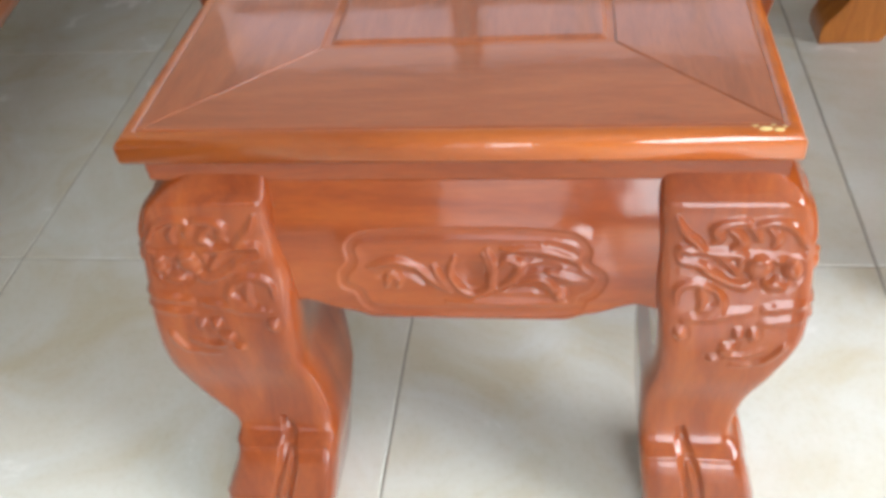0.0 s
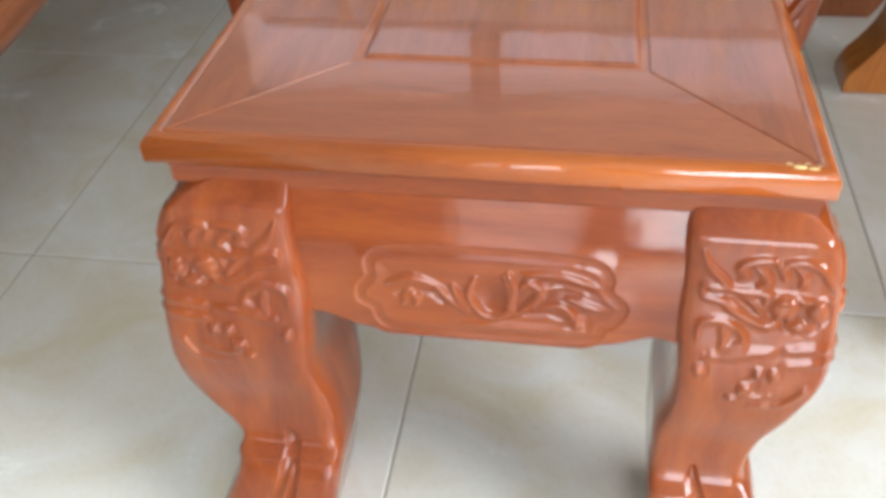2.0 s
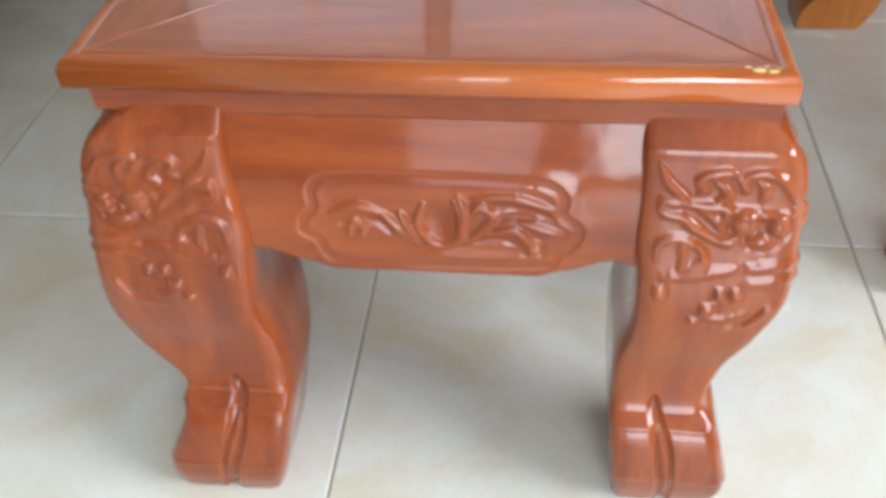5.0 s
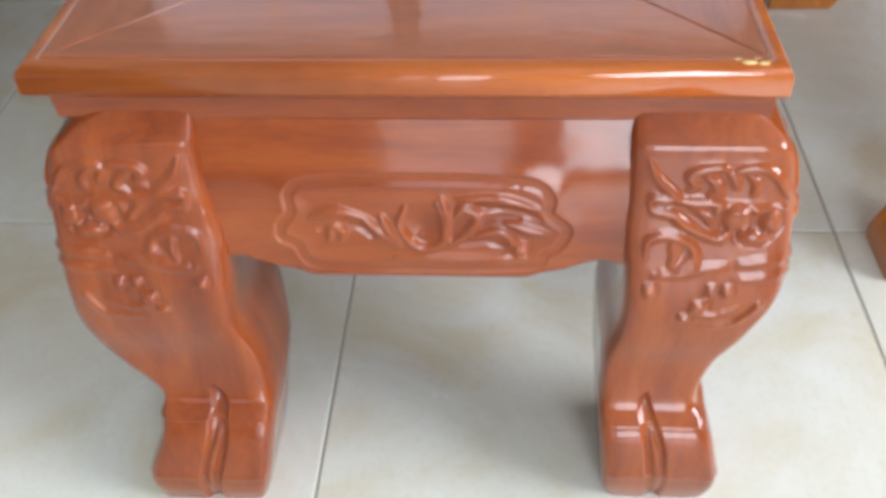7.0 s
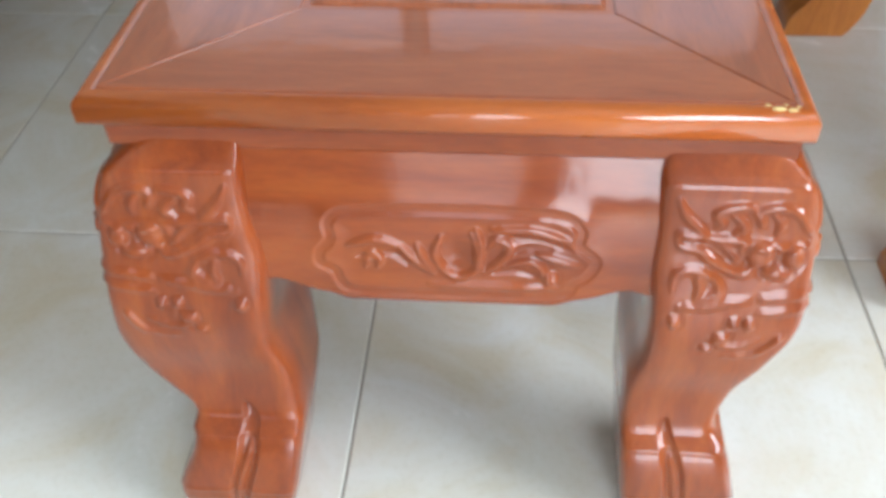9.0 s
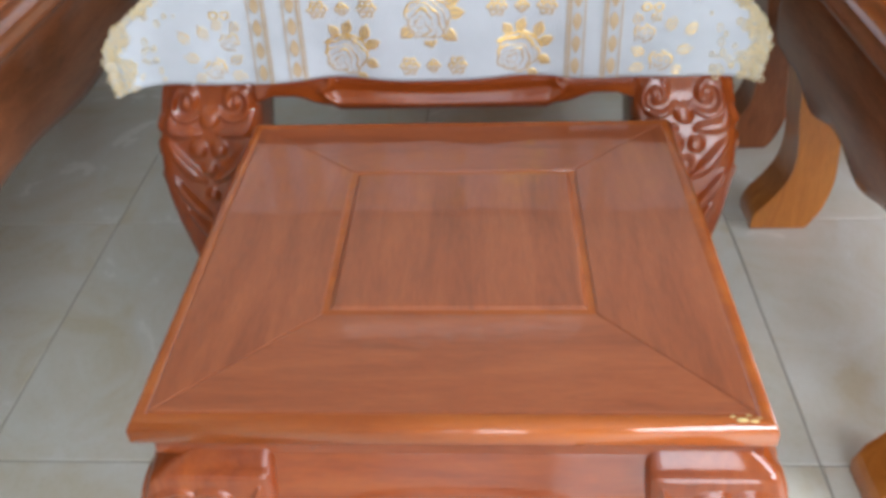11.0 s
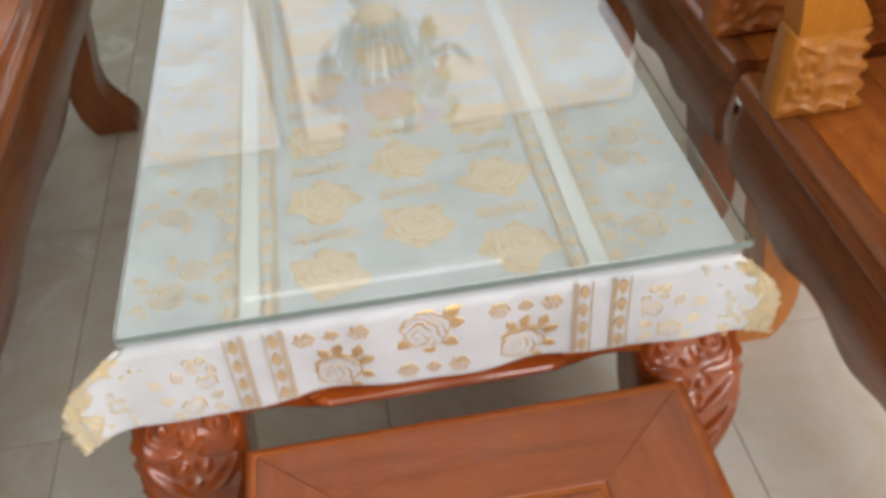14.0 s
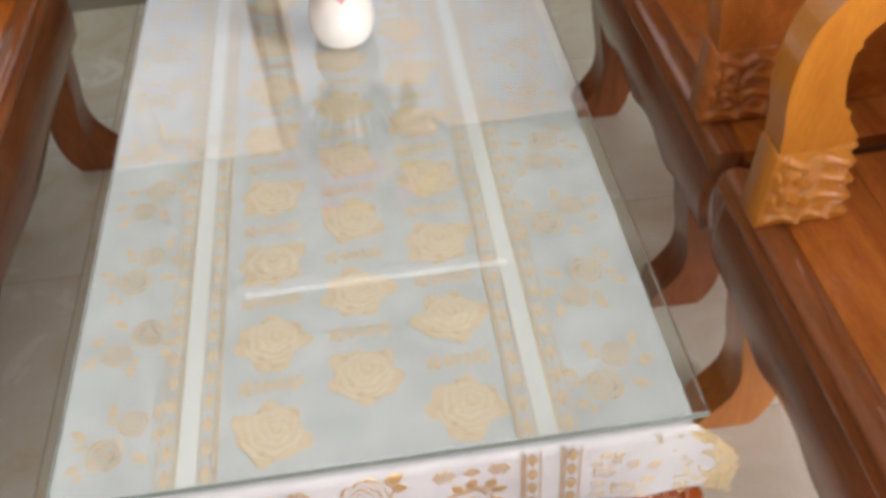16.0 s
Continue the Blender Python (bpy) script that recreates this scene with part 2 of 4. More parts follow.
def spline(points, n):
    """n points along a smooth curve through the given ones (any dimension)."""
    p = np.array(points, float)
    p = np.vstack([2 * p[0] - p[1], p, 2 * p[-1] - p[-2]])
    out = []
    m = len(p) - 3
    for i in range(n):
        s = min(i / (n - 1) * m, m - 1e-6)
        k, f = int(s), s - int(s)
        a, b, c, d = p[k:k + 4]
        out.append(0.5 * ((2 * b) + (c - a) * f + (2 * a - 5 * b + 4 * c - d) * f ** 2 + (3 * b - a - 3 * c + d) * f ** 3))
    return np.array(out)


def skin(bm, rings, closed=True, caps=True):
    """A surface through rings of points, each a list of the same length."""
    vs = [[bm.verts.new(p) for p in r] for r in rings]
    n = len(vs[0])
    for a, b in zip(vs, vs[1:]):
        for i in range(n if closed else n - 1):
            j = (i + 1) % n
            bm.faces.new((a[i], a[j], b[j], b[i]))
    if caps:
        bm.faces.new(vs[0][::-1])
        bm.faces.new(vs[-1])


def prism(bm, outline, lo, hi, axis="y", bevel=0.0):
    """A flat shape with thickness: outline in the two other axes, from lo to hi along axis."""
    def at(u, v, w):
        return {"x": (w, u, v), "y": (u, w, v), "z": (u, v, w)}[axis]
    a = [bm.verts.new(at(u, v, lo)) for u, v in outline]
    b = [bm.verts.new(at(u, v, hi)) for u, v in outline]
    n = len(a)
    fs = [bm.faces.new(a[::-1]), bm.faces.new(b)]
    for i in range(n):
        fs.append(bm.faces.new((a[i], a[(i + 1) % n], b[(i + 1) % n], b[i])))
    if bevel:
        es = [e for f in fs[:2] for e in f.edges]
        bmesh.ops.bevel(bm, geom=es, offset=bevel, segments=2, affect="EDGES", profile=0.5)


def ribbon(centre, widths):
    """The closed outline of a band round a centre line in the plane."""
    c = np.array(centre)
    d = np.gradient(c, axis=0)
    d /= np.linalg.norm(d, axis=1)[:, None]
    nrm = np.stack([-d[:, 1], d[:, 0]], 1)
    w = np.array(widths)[:, None] / 2
    return [tuple(p) for p in np.vstack([c + nrm * w, (c - nrm * w)[::-1]])]


def groove(u, v, points, width, depth, n=24):
    """A stroke of carving: depth round a smooth line, fading over its width."""
    line = spline(points, n)
    best = np.full(u.shape, 1e9)
    for (ax, ay), (bx, by) in zip(line, line[1:]):
        dx, dy = bx - ax, by - ay
        t = np.clip(((u - ax) * dx + (v - ay) * dy) / max(dx * dx + dy * dy, 1e-12), 0, 1)
        best = np.minimum(best, (u - ax - t * dx) ** 2 + (v - ay - t * dy) ** 2)
    return depth * np.exp(-best / (width * width))


def stroke(u, v, points, width, depth, aspect=0.3, n=20):
    """groove() on a tall face, where u counts for less than v."""
    return groove(u * aspect, v, [(x * aspect, y) for x, y in points], width * 0.34, depth, n)


def bump_at(u, v, pu, pv, r, h, aspect=1.0):
    return h * np.exp(-((((u - pu) * aspect) ** 2 + (v - pv) ** 2) / (r * r)))


# ---- the room ----
def room():
    x0, x1, y0, y1, h = -1.62, 2.45, -2.45, 2.75, 3.1
    wt = 0.15

    def wall(name, along, lo, hi, at, holes, label):
        """A wall with thickness and openings; holes: (from, to, bottom, top)."""
        bm = bmesh.new()

        def slab(a, b, z0, z1):
            if b - a > 1e-4 and z1 - z0 > 1e-4:
                if along == "x":
                    box(bm, a, b, at, at + wt, z0, z1)
                else:
                    box(bm, at, at + wt, a, b, z0, z1)
        edge = lo
        for a, b, z0, z1 in sorted(holes):
            slab(edge, a, 0, h)
            slab(a, b, 0, z0)
            slab(a, b, z1, h)
            edge = b
        slab(edge, hi, 0, h)
        tagged(part(name, bm, wall_paint), label, "wall", kind="structure")

    wall("wall_south", "x", x0 - wt, x1 + wt, y0 - wt, [(-0.37, 1.13, 0, 2.35), (-1.35, -0.75, 0.95, 2.15)], "pale green painted wall with open doorway and window")
    wall("wall_north", "x", x0 - wt, x1 + wt, y1, [(-0.30, 1.05, 1.28, 1.98), (-1.35, -0.35, 1.04, 1.98)], "pale green painted wall with two windows")
    wall("wall_east", "y", y0, y1, x1, [(-1.4, 0.2, 0.95, 2.25)], "pale green painted wall with a wide window")
    wall("wall_west", "y", y0, y1, x0 - wt, [], "plain pale green painted wall")
    tagged(part("ceiling", box_bm(x0 - wt, x1 + wt, y0 - wt, y1 + wt, h, h + 0.12), ceiling_paint), "plain white painted ceiling", "ceiling", kind="structure")
    # wooden frames in the openings
    def frame_round(name, along, a, b, z0, z1, at, bars, label):
        top = tagged(new(name), label, "window", kind="structure")
        pieces = [(a, b, z1 - 0.05, z1), (a, a + 0.05, z0, z1 - 0.05), (b - 0.05, b, z0, z1 - 0.05)]
        if z0 > 0.1:
            pieces.append((a + 0.05, b - 0.05, z0, z0 + 0.05))
        for k in range(bars):
            c = a + (b - a) * (k + 1) / (bars + 1)
            pieces.append((c - 0.025, c + 0.025, z0 + 0.05, z1 - 0.05))
        for p, q, r, s in pieces:
            bm = box_bm(p, q, at + 0.03, at + 0.11, r, s, bevel=0.004) if along == "x" else box_bm(at + 0.03, at + 0.11, p, q, r, s, bevel=0.004)
            part("frame_bar", bm, brown_z, top)
    frame_round("window_1", "x", -0.30, 1.05, 1.28, 1.98, y1, 2, "brown wooden window frame in the wall")
    frame_round("window_2", "x", -1.35, -0.35, 1.04, 1.98, y1, 1, "brown wooden window frame in the wall")
    frame_round("window_3", "x", -1.35, -0.75, 0.95, 2.15, y0 - wt, 1, "brown wooden window frame in the wall")
    frame_round("window_4", "y", -1.4, 0.2, 0.95, 2.25, x1, 2, "brown wooden window frame in the wall")
    frame_round("door_1", "x", -0.37, 1.13, 0.0, 2.35, y0 - wt, 0, "brown wooden frame of an open doorway")
    # unseen post, added for the dark gap in the doorway's reflection
    part("door_post", box_bm(0.115, 0.285, y0 - wt + 0.03, y0 - wt + 0.11, 0.0, 2.299, bevel=0.004), brown_z, bpy.data.objects["door_1"])


room()
ground = tagged(part("ground", box_bm(-60, 60, -60, 60, -0.25, -0.13), rough_paint("grey_concrete_yard", (0.3, 0.29, 0.27), 0.9, 3)), "grey concrete ground outside the room", "ground", kind="structure")


# ---- carved legs ----
def crest(u, v, points, width, depth, aspect=1.0, n=22, ends=0.35):
    """A carved ridge (or cut, where depth is negative) with a rounded back that thins out to its ends."""
    line = spline([(x * aspect, y) for x, y in points], n)
    best = np.full(u.shape, 1e9)
    size = np.ones(u.shape)
    for i, ((ax, ay), (bx, by)) in enumerate(zip(line, line[1:])):
        dx, dy = bx - ax, by - ay
        t = np.clip(((u * aspect - ax) * dx + (v - ay) * dy) / max(dx * dx + dy * dy, 1e-12), 0, 1)
        local = ends + (1 - ends) * np.sin(math.pi * (i + t) / (n - 1)) ** 0.7
        r = np.hypot(u * aspect - ax - t * dx, v - ay - t * dy) / (width * local)
        size = np.where(r < best, local, size)
        best = np.minimum(best, r)
    q = np.clip(1 - best, 0, 1)
    return depth * (0.4 + 0.6 * size) * q * (2 - q) * np.minimum(1, 3 * q)


def knob(u, v, pu, pv, ru, rv, h):
    """A round carved berry with a cut ring about its foot."""
    q = np.sqrt(((u - pu) / ru) ** 2 + ((v - pv) / rv) ** 2)
    return h * np.sqrt(np.clip(1 - q * q, 0, 1)) - 0.35 * h * np.exp(-((q - 1.15) / 0.16) ** 2)


def leg_relief_leaf(u, v):
    """Leaf and flame carving of the stool's legs; u across the face, v up."""
    d = np.zeros_like(u)
    flames = (
        ((0.11, 0.925), (0.16, 0.893), (0.25, 0.864), (0.285, 0.850), (0.24, 0.842)),
        ((0.34, 0.866), (0.40, 0.876), (0.355, 0.893), (0.42, 0.907), (0.55, 0.913), (0.595, 0.903)),
        ((0.44, 0.900), (0.51, 0.882), (0.53, 0.866), (0.46, 0.855)),
        ((0.595, 0.903), (0.63, 0.886), (0.64, 0.874)),
        ((0.62, 0.892), (0.64, 0.906), (0.76, 0.913), (0.87, 0.899), (0.93, 0.868), (1.0, 0.853), (0.96, 0.843)),
        ((0.70, 0.902), (0.75, 0.882), (0.73, 0.860)),
    )
    leaf = (
        ((0.12, 0.834), (0.13, 0.849), (0.18, 0.851), (0.28, 0.844), (0.52, 0.841), (0.60, 0.834)),
        ((0.12, 0.834), (0.16, 0.824), (0.27, 0.819), (0.35, 0.798), (0.53, 0.772), (0.58, 0.778), (0.61, 0.790)),
        ((0.54, 0.806), (0.53, 0.828), (0.62, 0.835), (0.80, 0.828), (0.97, 0.834)),
        ((0.31, 0.838), (0.42, 0.822), (0.52, 0.795)),
    )
    lower = (
        ((0.12, 0.728), (0.13, 0.760), (0.21, 0.774), (0.32, 0.770), (0.42, 0.735), (0.38, 0.708), (0.21, 0.696)),
        ((0.28, 0.766), (0.29, 0.738), (0.27, 0.712)),
        ((0.30, 0.712), (0.36, 0.720), (0.41, 0.732)),
        ((0.16, 0.690), (0.32, 0.694), (0.45, 0.705), (0.62, 0.712)),
        ((0.54, 0.560), (0.76, 0.575), (0.86, 0.622), (0.80, 0.590)),
        ((0.42, 0.612), (0.56, 0.590), (0.74, 0.618)),
    )
    for group, w, h in ((flames, 0.0135, 0.0030), (leaf, 0.0140, 0.0034), (lower, 0.0130, 0.0027)):
        for line in group:
            d = np.maximum(d, crest(u, v, line, w, h, 0.3))
    hollows = (
        ((0.22, 0.918), (0.28, 0.890), (0.33, 0.872)), ((0.46, 0.880), (0.44, 0.868), (0.41, 0.862)),
        ((0.67, 0.893), (0.69, 0.878), (0.67, 0.862)), ((0.82, 0.892), (0.84, 0.872), (0.88, 0.860)),
        ((0.22, 0.838), (0.34, 0.830), (0.46, 0.806)), ((0.21, 0.755), (0.24, 0.735), (0.22, 0.715)),
        ((0.35, 0.755), (0.36, 0.742), (0.34, 0.730)), ((0.40, 0.560), (0.60, 0.548), (0.76, 0.566)),
        ((0.40, 0.600), (0.56, 0.578), (0.72, 0.602)),
    )
    for line in hollows:
        d = d + crest(u, v, line, 0.013, -0.0026, 0.3)
    for z in (0.722, 0.690):
        d = np.maximum(d, crest(u, v, ((0.66, z - 0.006), (0.82, z), (1.05, z + 0.004)), 0.012, 0.0026, 0.3))
    for pu, pv, ru, rv in ((0.64, 0.812, 0.085, 0.026), (0.85, 0.806, 0.070, 0.024), (0.75, 0.776, 0.095, 0.016), (0.14, 0.656, 0.050, 0.015),
                           (0.53, 0.658, 0.042, 0.014), (0.63, 0.656, 0.042, 0.014), (0.475, 0.622, 0.060, 0.012), (0.40, 0.588, 0.050, 0.010)):
        d = d + knob(u, v, pu, pv, ru, rv, 0.0040)
    # blocks of the foot with a V gap and a claw between them
    d += stroke(u, v, ((-0.1, 0.255), (0.5, 0.258), (1.1, 0.255)), 0.016, 0.0012)
    d += stroke(u, v, ((-0.1, 0.105), (0.5, 0.108), (1.1, 0.105)), 0.014, 0.0011)
    d = d + crest(u, v, ((0.45, 0.310), (0.47, 0.200), (0.47, -0.08)), 0.034, -0.0056, 0.3)
    d = d + crest(u, v, ((0.46, 0.240), (0.48, 0.160), (0.47, 0.030)), 0.017, 0.0046, 0.3)
    return d


def leg_relief_scroll(u, v):
    """Paired volutes over hanging leaves and berries, for the table's legs."""
    d = np.zeros_like(u)
    k = 0.24
    for c, s in ((0.24, 1), (0.76, -1)):
        turns = np.linspace(0.9, 3.1 * math.pi, 26)
        curl = [(c + s * 0.021 * t * math.cos(t + 2.4), 0.800 + k * 0.021 * t * math.sin(t + 2.4)) for t in turns]
        d = np.maximum(d, crest(u, v, curl, 0.0125, 0.0062, k, 70, 0.55))
        d = d + knob(u, v, c, 0.800, 0.045, 0.011, 0.0050)
        for line in (((c - s * 0.20, 0.770), (c - s * 0.10, 0.735), (c + s * 0.16, 0.725)),
                     ((c - s * 0.14, 0.700), (c + s * 0.02, 0.650), (c + s * 0.20, 0.615)),
                     ((c - s * 0.12, 0.620), (c + s * 0.04, 0.550), (c + s * 0.20, 0.500)),
                     ((c - s * 0.06, 0.540), (c + s * 0.10, 0.460), (c + s * 0.22, 0.400))):
            d = np.maximum(d, crest(u, v, line, 0.020, 0.0058, k))
        d = d + crest(u, v, ((c - s * 0.10, 0.660), (c + s * 0.05, 0.600), (c + s * 0.18, 0.560)), 0.014, -0.0030, k)
    for pu, pv, r in ((0.5, 0.760, 0.10), (0.40, 0.690, 0.08), (0.60, 0.690, 0.08), (0.5, 0.645, 0.085), (0.5, 0.575, 0.07)):
        d = d + knob(u, v, pu, pv, r, r * 0.24, 0.0055)
    d = np.maximum(d, crest(u, v, ((0.5, 0.530), (0.49, 0.440), (0.5, 0.330)), 0.020, 0.0045, k))
    return d + crest(u, v, ((0.4, 0.22), (0.42, 0.1), (0.42, -0.05)), 0.022, -0.0060, k)


def leg_bm(rows, relief, fx=1.0, fy=1.0, cx=0.0, cy=0.0, rings=110, fine=40, coarse=8):
    """A cabriole leg through rows of (z, inner x, outer x, front y, back y), carved on its two outward faces.
    fx, fy of -1 mirror it about cx, cy."""
    prof = spline(rows, rings)
    sides = []
    for k, n in ((0, fine), (1, fine), (2, coarse), (3, coarse)):
        for i in range(n):
            s = -1 + 2 * i / n
            sides.append((k, s))
    z = prof[:, 0]
    top = max(r[0] for r in rows)
    pts = []
    for k, s in sides:
        x, y = ((s, -1), (1, s), (-s, 1), (-1, -s))[k]
        q = (abs(x) ** 10 + abs(y) ** 10) ** (1 / 10)
        x, y = x / q, y / q
        X = (prof[:, 1] + prof[:, 2]) / 2 + x * (prof[:, 2] - prof[:, 1]) / 2
        Y = (prof[:, 3] + prof[:, 4]) / 2 + y * (prof[:, 4] - prof[:, 3]) / 2
        if k < 2:
            u = np.full(rings, (s + 1) / 2 if k == 0 else (1 - s) / 2)
            d = relief(u, z / top)
            fade = min(1.0, 6 * (1 - abs(s)) + 0.25)
            if k == 0:
                Y = Y - d * fade
            else:
                X = X + d * fade
        pts.append(np.stack([cx + fx * (X - cx), cy + fy * (Y - cy), z], 1))
    arr = np.stack(pts, 1)
    bm = bmesh.new()
    skin(bm, [[tuple(p) for p in r] for r in arr])
    return bm


# ---- the stool ----
SX0, SX1, SY0, SY1 = -0.2245, 0.2190, 0.0, 0.428
STOOL_LEG = (
    (0.0, 0.148, 0.232, -0.052, 0.040), (0.020, 0.145, 0.235, -0.057, 0.038), (0.040, 0.143, 0.234, -0.058, 0.039), (0.072, 0.140, 0.226, -0.054, 0.042),
    (0.088, 0.139, 0.219, -0.046, 0.058), (0.102, 0.139, 0.212, -0.032, 0.070), (0.138, 0.139, 0.219, -0.029, 0.088),
    (0.177, 0.145, 0.235, -0.034, 0.088), (0.217, 0.145, 0.248, -0.035, 0.078), (0.259, 0.141, 0.248, -0.025, 0.072),
    (0.289, 0.141, 0.245, -0.0175, 0.076), (0.316, 0.140, 0.240, -0.0125, 0.080), (0.325, 0.140, 0.235, -0.0110, 0.080), (0.3305, 0.140, 0.230, -0.005, 0.080), (0.342, 0.140, 0.214, 0.006, 0.080))
STOOL_LEG_WIDE = tuple((z, xi - 0.012 * math.exp(-((z - 0.09) / 0.09) ** 2) - 0.011 * math.exp(-((z - 0.235) / 0.05) ** 2) - 0.007 * math.exp(-(z / 0.14) ** 2), xo - 0.006 * math.exp(-(z / 0.10) ** 2) - 0.014 * math.exp(-((z - 0.345) / 0.024) ** 2) + 0.026 * math.exp(-((z - 0.150) / 0.045) ** 2) - 0.012 * math.exp(-((z - 0.075) / 0.03) ** 2), yf - 0.014 * math.exp(-(z / 0.085) ** 2), yb - 0.012 * math.exp(-(z / 0.075) ** 2) - 0.012 * math.exp(-((z - 0.16) / 0.05) ** 2))
                       for z, xi, xo, yf, yb in STOOL_LEG)


def mitre_board(x0, x1, y0, y1, inner, side, z0, z1):
    """One board of a frame with mitred ends; inner: the opening's (x0, x1, y0, y1)."""
    a, b, c, d = inner
    quad = {"south": ((x0, y0), (x1, y0), (b, c), (a, c)), "north": ((a, d), (b, d), (x1, y1), (x0, y1)),
            "west": ((x0, y0), (a, c), (a, d), (x0, y1)), "east": ((b, c), (x1, y0), (x1, y1), (b, d))}[side]
    bm = bmesh.new()
    prism(bm, quad, z0, z1, "z", bevel=0.0012)
    return bm


def nose_ring(bm, x0, x1, y0, y1, profile):
    """A moulding round a rectangle: profile of (outward, z) pairs."""
    rings = []
    for out, z in profile:
        rings.append([(x0 - out, y0 - out, z), (x1 + out, y0 - out, z), (x1 + out, y1 + out, z), (x0 - out, y1 + out, z)])
    skin(bm, rings, caps=True)


def apron_bm(x0, x1, z_top, bottom, front, thick, relief, nx=150, nz=46):
    """A shaped and carved rail between two legs: bottom(x) its lower edge, front(z) its bowed face."""
    xs = np.linspace(x0, x1, nx)
    lo = np.array([bottom(x) for x in xs])
    X = np.tile(xs, (nz, 1))
    Z = lo + (z_top - lo) * np.linspace(0, 1, nz)[:, None]
    D = relief(X, Z) if relief else np.zeros_like(X)
    Y = np.array([[front(z) for z in row] for row in Z])
    bm = bmesh.new()
    f = [[bm.verts.new((X[j, i], Y[j, i] - D[j, i], Z[j, i])) for i in range(nx)] for j in range(nz)]
    b = [[bm.verts.new((X[j, i], Y[j, i] + thick, Z[j, i])) for i in range(nx)] for j in range(nz)]
    for j in range(nz - 1):
        for i in range(nx - 1):
            bm.faces.new((f[j][i], f[j][i + 1], f[j + 1][i + 1], f[j + 1][i]))
            bm.faces.new((b[j][i + 1], b[j][i], b[j + 1][i], b[j + 1][i + 1]))
    for i in range(nx - 1):
        bm.faces.new((f[0][i + 1], f[0][i], b[0][i], b[0][i + 1]))
        bm.faces.new((f[-1][i], f[-1][i + 1], b[-1][i + 1], b[-1][i]))
    for j in range(nz - 1):
        bm.faces.new((f[j][0], f[j + 1][0], b[j + 1][0], b[j][0]))
        bm.faces.new((f[j + 1][-1], f[j][-1], b[j][-1], b[j + 1][-1]))
    return bm


def step(a, b, x):
    t = min(1.0, max(0.0, (x - a) / (b - a)))
    return t * t * (3 - 2 * t)


def stool():
    st = thing("stool", "low orange lacquered wooden stool with carved cabriole legs", "stool")
    cx, cy = 0.0035, (SY0 + SY1) / 2
    for fx in (1, -1):
        for fy in (1, -1):
            part("leg", leg_bm(STOOL_LEG if fx > 0 else STOOL_LEG_WIDE, leg_relief_leaf, fx, fy, cx, cy, *((230, 84) if fy > 0 else (70, 24))), wood_z, st, "carved orange leg with leaf relief and clawed foot", smooth=True)
    # aprons: one carved rail on each side
    def bottom(x):
        e = abs(x - 0.005)
        return 0.2195 + 0.006 * step(0.070, 0.090, e) + 0.0105 * step(0.088, 0.125, e) - 0.004 * step(0.125, 0.14, e)

    def front(z):
        t = min(1.0, max(0.0, (0.334 - z) / 0.12))
        return 0.006 - 0.024 * t - 0.006 * math.sin(math.pi * t)

    def cartouche(x, z):
        d = np.zeros_like(x)
        edge = ((-0.086, 0.262), (-0.078, 0.272), (-0.078, 0.286), (-0.060, 0.294), (0.01, 0.296), (0.075, 0.294), (0.092, 0.284), (0.092, 0.272),
                (0.104, 0.260), (0.098, 0.246), (0.090, 0.241), (0.086, 0.232), (0.06, 0.2285), (0.0, 0.2275), (-0.06, 0.2285), (-0.072, 0.235), (-0.076, 0.246), (-0.086, 0.252), (-0.086, 0.262))
        d += crest(x, z, edge, 0.0042, -0.0034, 1.0, 150, 1.0)
        d += groove(x, z, edge, 0.0085, 0.0014, 120)
        for pts in (
            # the bowl and the stems that close on it
            ((-0.002, 0.277), (-0.006, 0.262), (0.003, 0.247), (0.014, 0.244), (0.024, 0.252), (0.023, 0.268), (0.019, 0.280)),
            ((0.022, 0.283), (0.026, 0.270), (0.024, 0.256), (0.028, 0.248)),
            ((0.026, 0.247), (0.038, 0.257), (0.046, 0.270), (0.036, 0.276), (0.030, 0.268)),
            ((0.041, 0.254), (0.058, 0.259), (0.068, 0.253), (0.073, 0.241), (0.078, 0.245)),
            ((0.064, 0.265), (0.080, 0.260), (0.093, 0.257)),
            ((0.032, 0.283), (0.060, 0.283), (0.086, 0.276)),
            ((-0.031, 0.270), (-0.018, 0.256), (-0.006, 0.246)),
            ((-0.018, 0.270), (-0.013, 0.258), (-0.006, 0.248)),
            ((-0.066, 0.268), (-0.048, 0.273), (-0.030, 0.269)),
            ((-0.054, 0.250), (-0.051, 0.260), (-0.044, 0.258), (-0.045, 0.250)),
            ((-0.010, 0.2368), (0.035, 0.2362), (0.078, 0.2370)),
        ):
            d = np.maximum(d, crest(x, z, pts, 0.0048, 0.0030))
        for pts in (((0.038, 0.276), (0.062, 0.275), (0.088, 0.268)), ((0.046, 0.264), (0.058, 0.269), (0.074, 0.268)), ((-0.060, 0.258), (-0.036, 0.262), (-0.024, 0.252)), ((0.034, 0.247), (0.050, 0.250), (0.064, 0.246))):
            d = d + crest(x, z, pts, 0.0038, -0.0020)
        d += bump_at(x, z, 0.010, 0.261, 0.011, -0.0032)
        d += knob(x, z, 0.075, 0.246, 0.005, 0.005, 0.0025)
        return d

    bm = apron_bm(-0.136, 0.148, 0.334, bottom, front, 0.022, cartouche, nx=260, nz=100)
    part("apron", bm, wood_x, st, "curved front rail with a carved swirling cartouche", smooth=True)
    bm = apron_bm(-0.136, 0.148, 0.334, bottom, front, 0.022, cartouche, nx=90, nz=30)
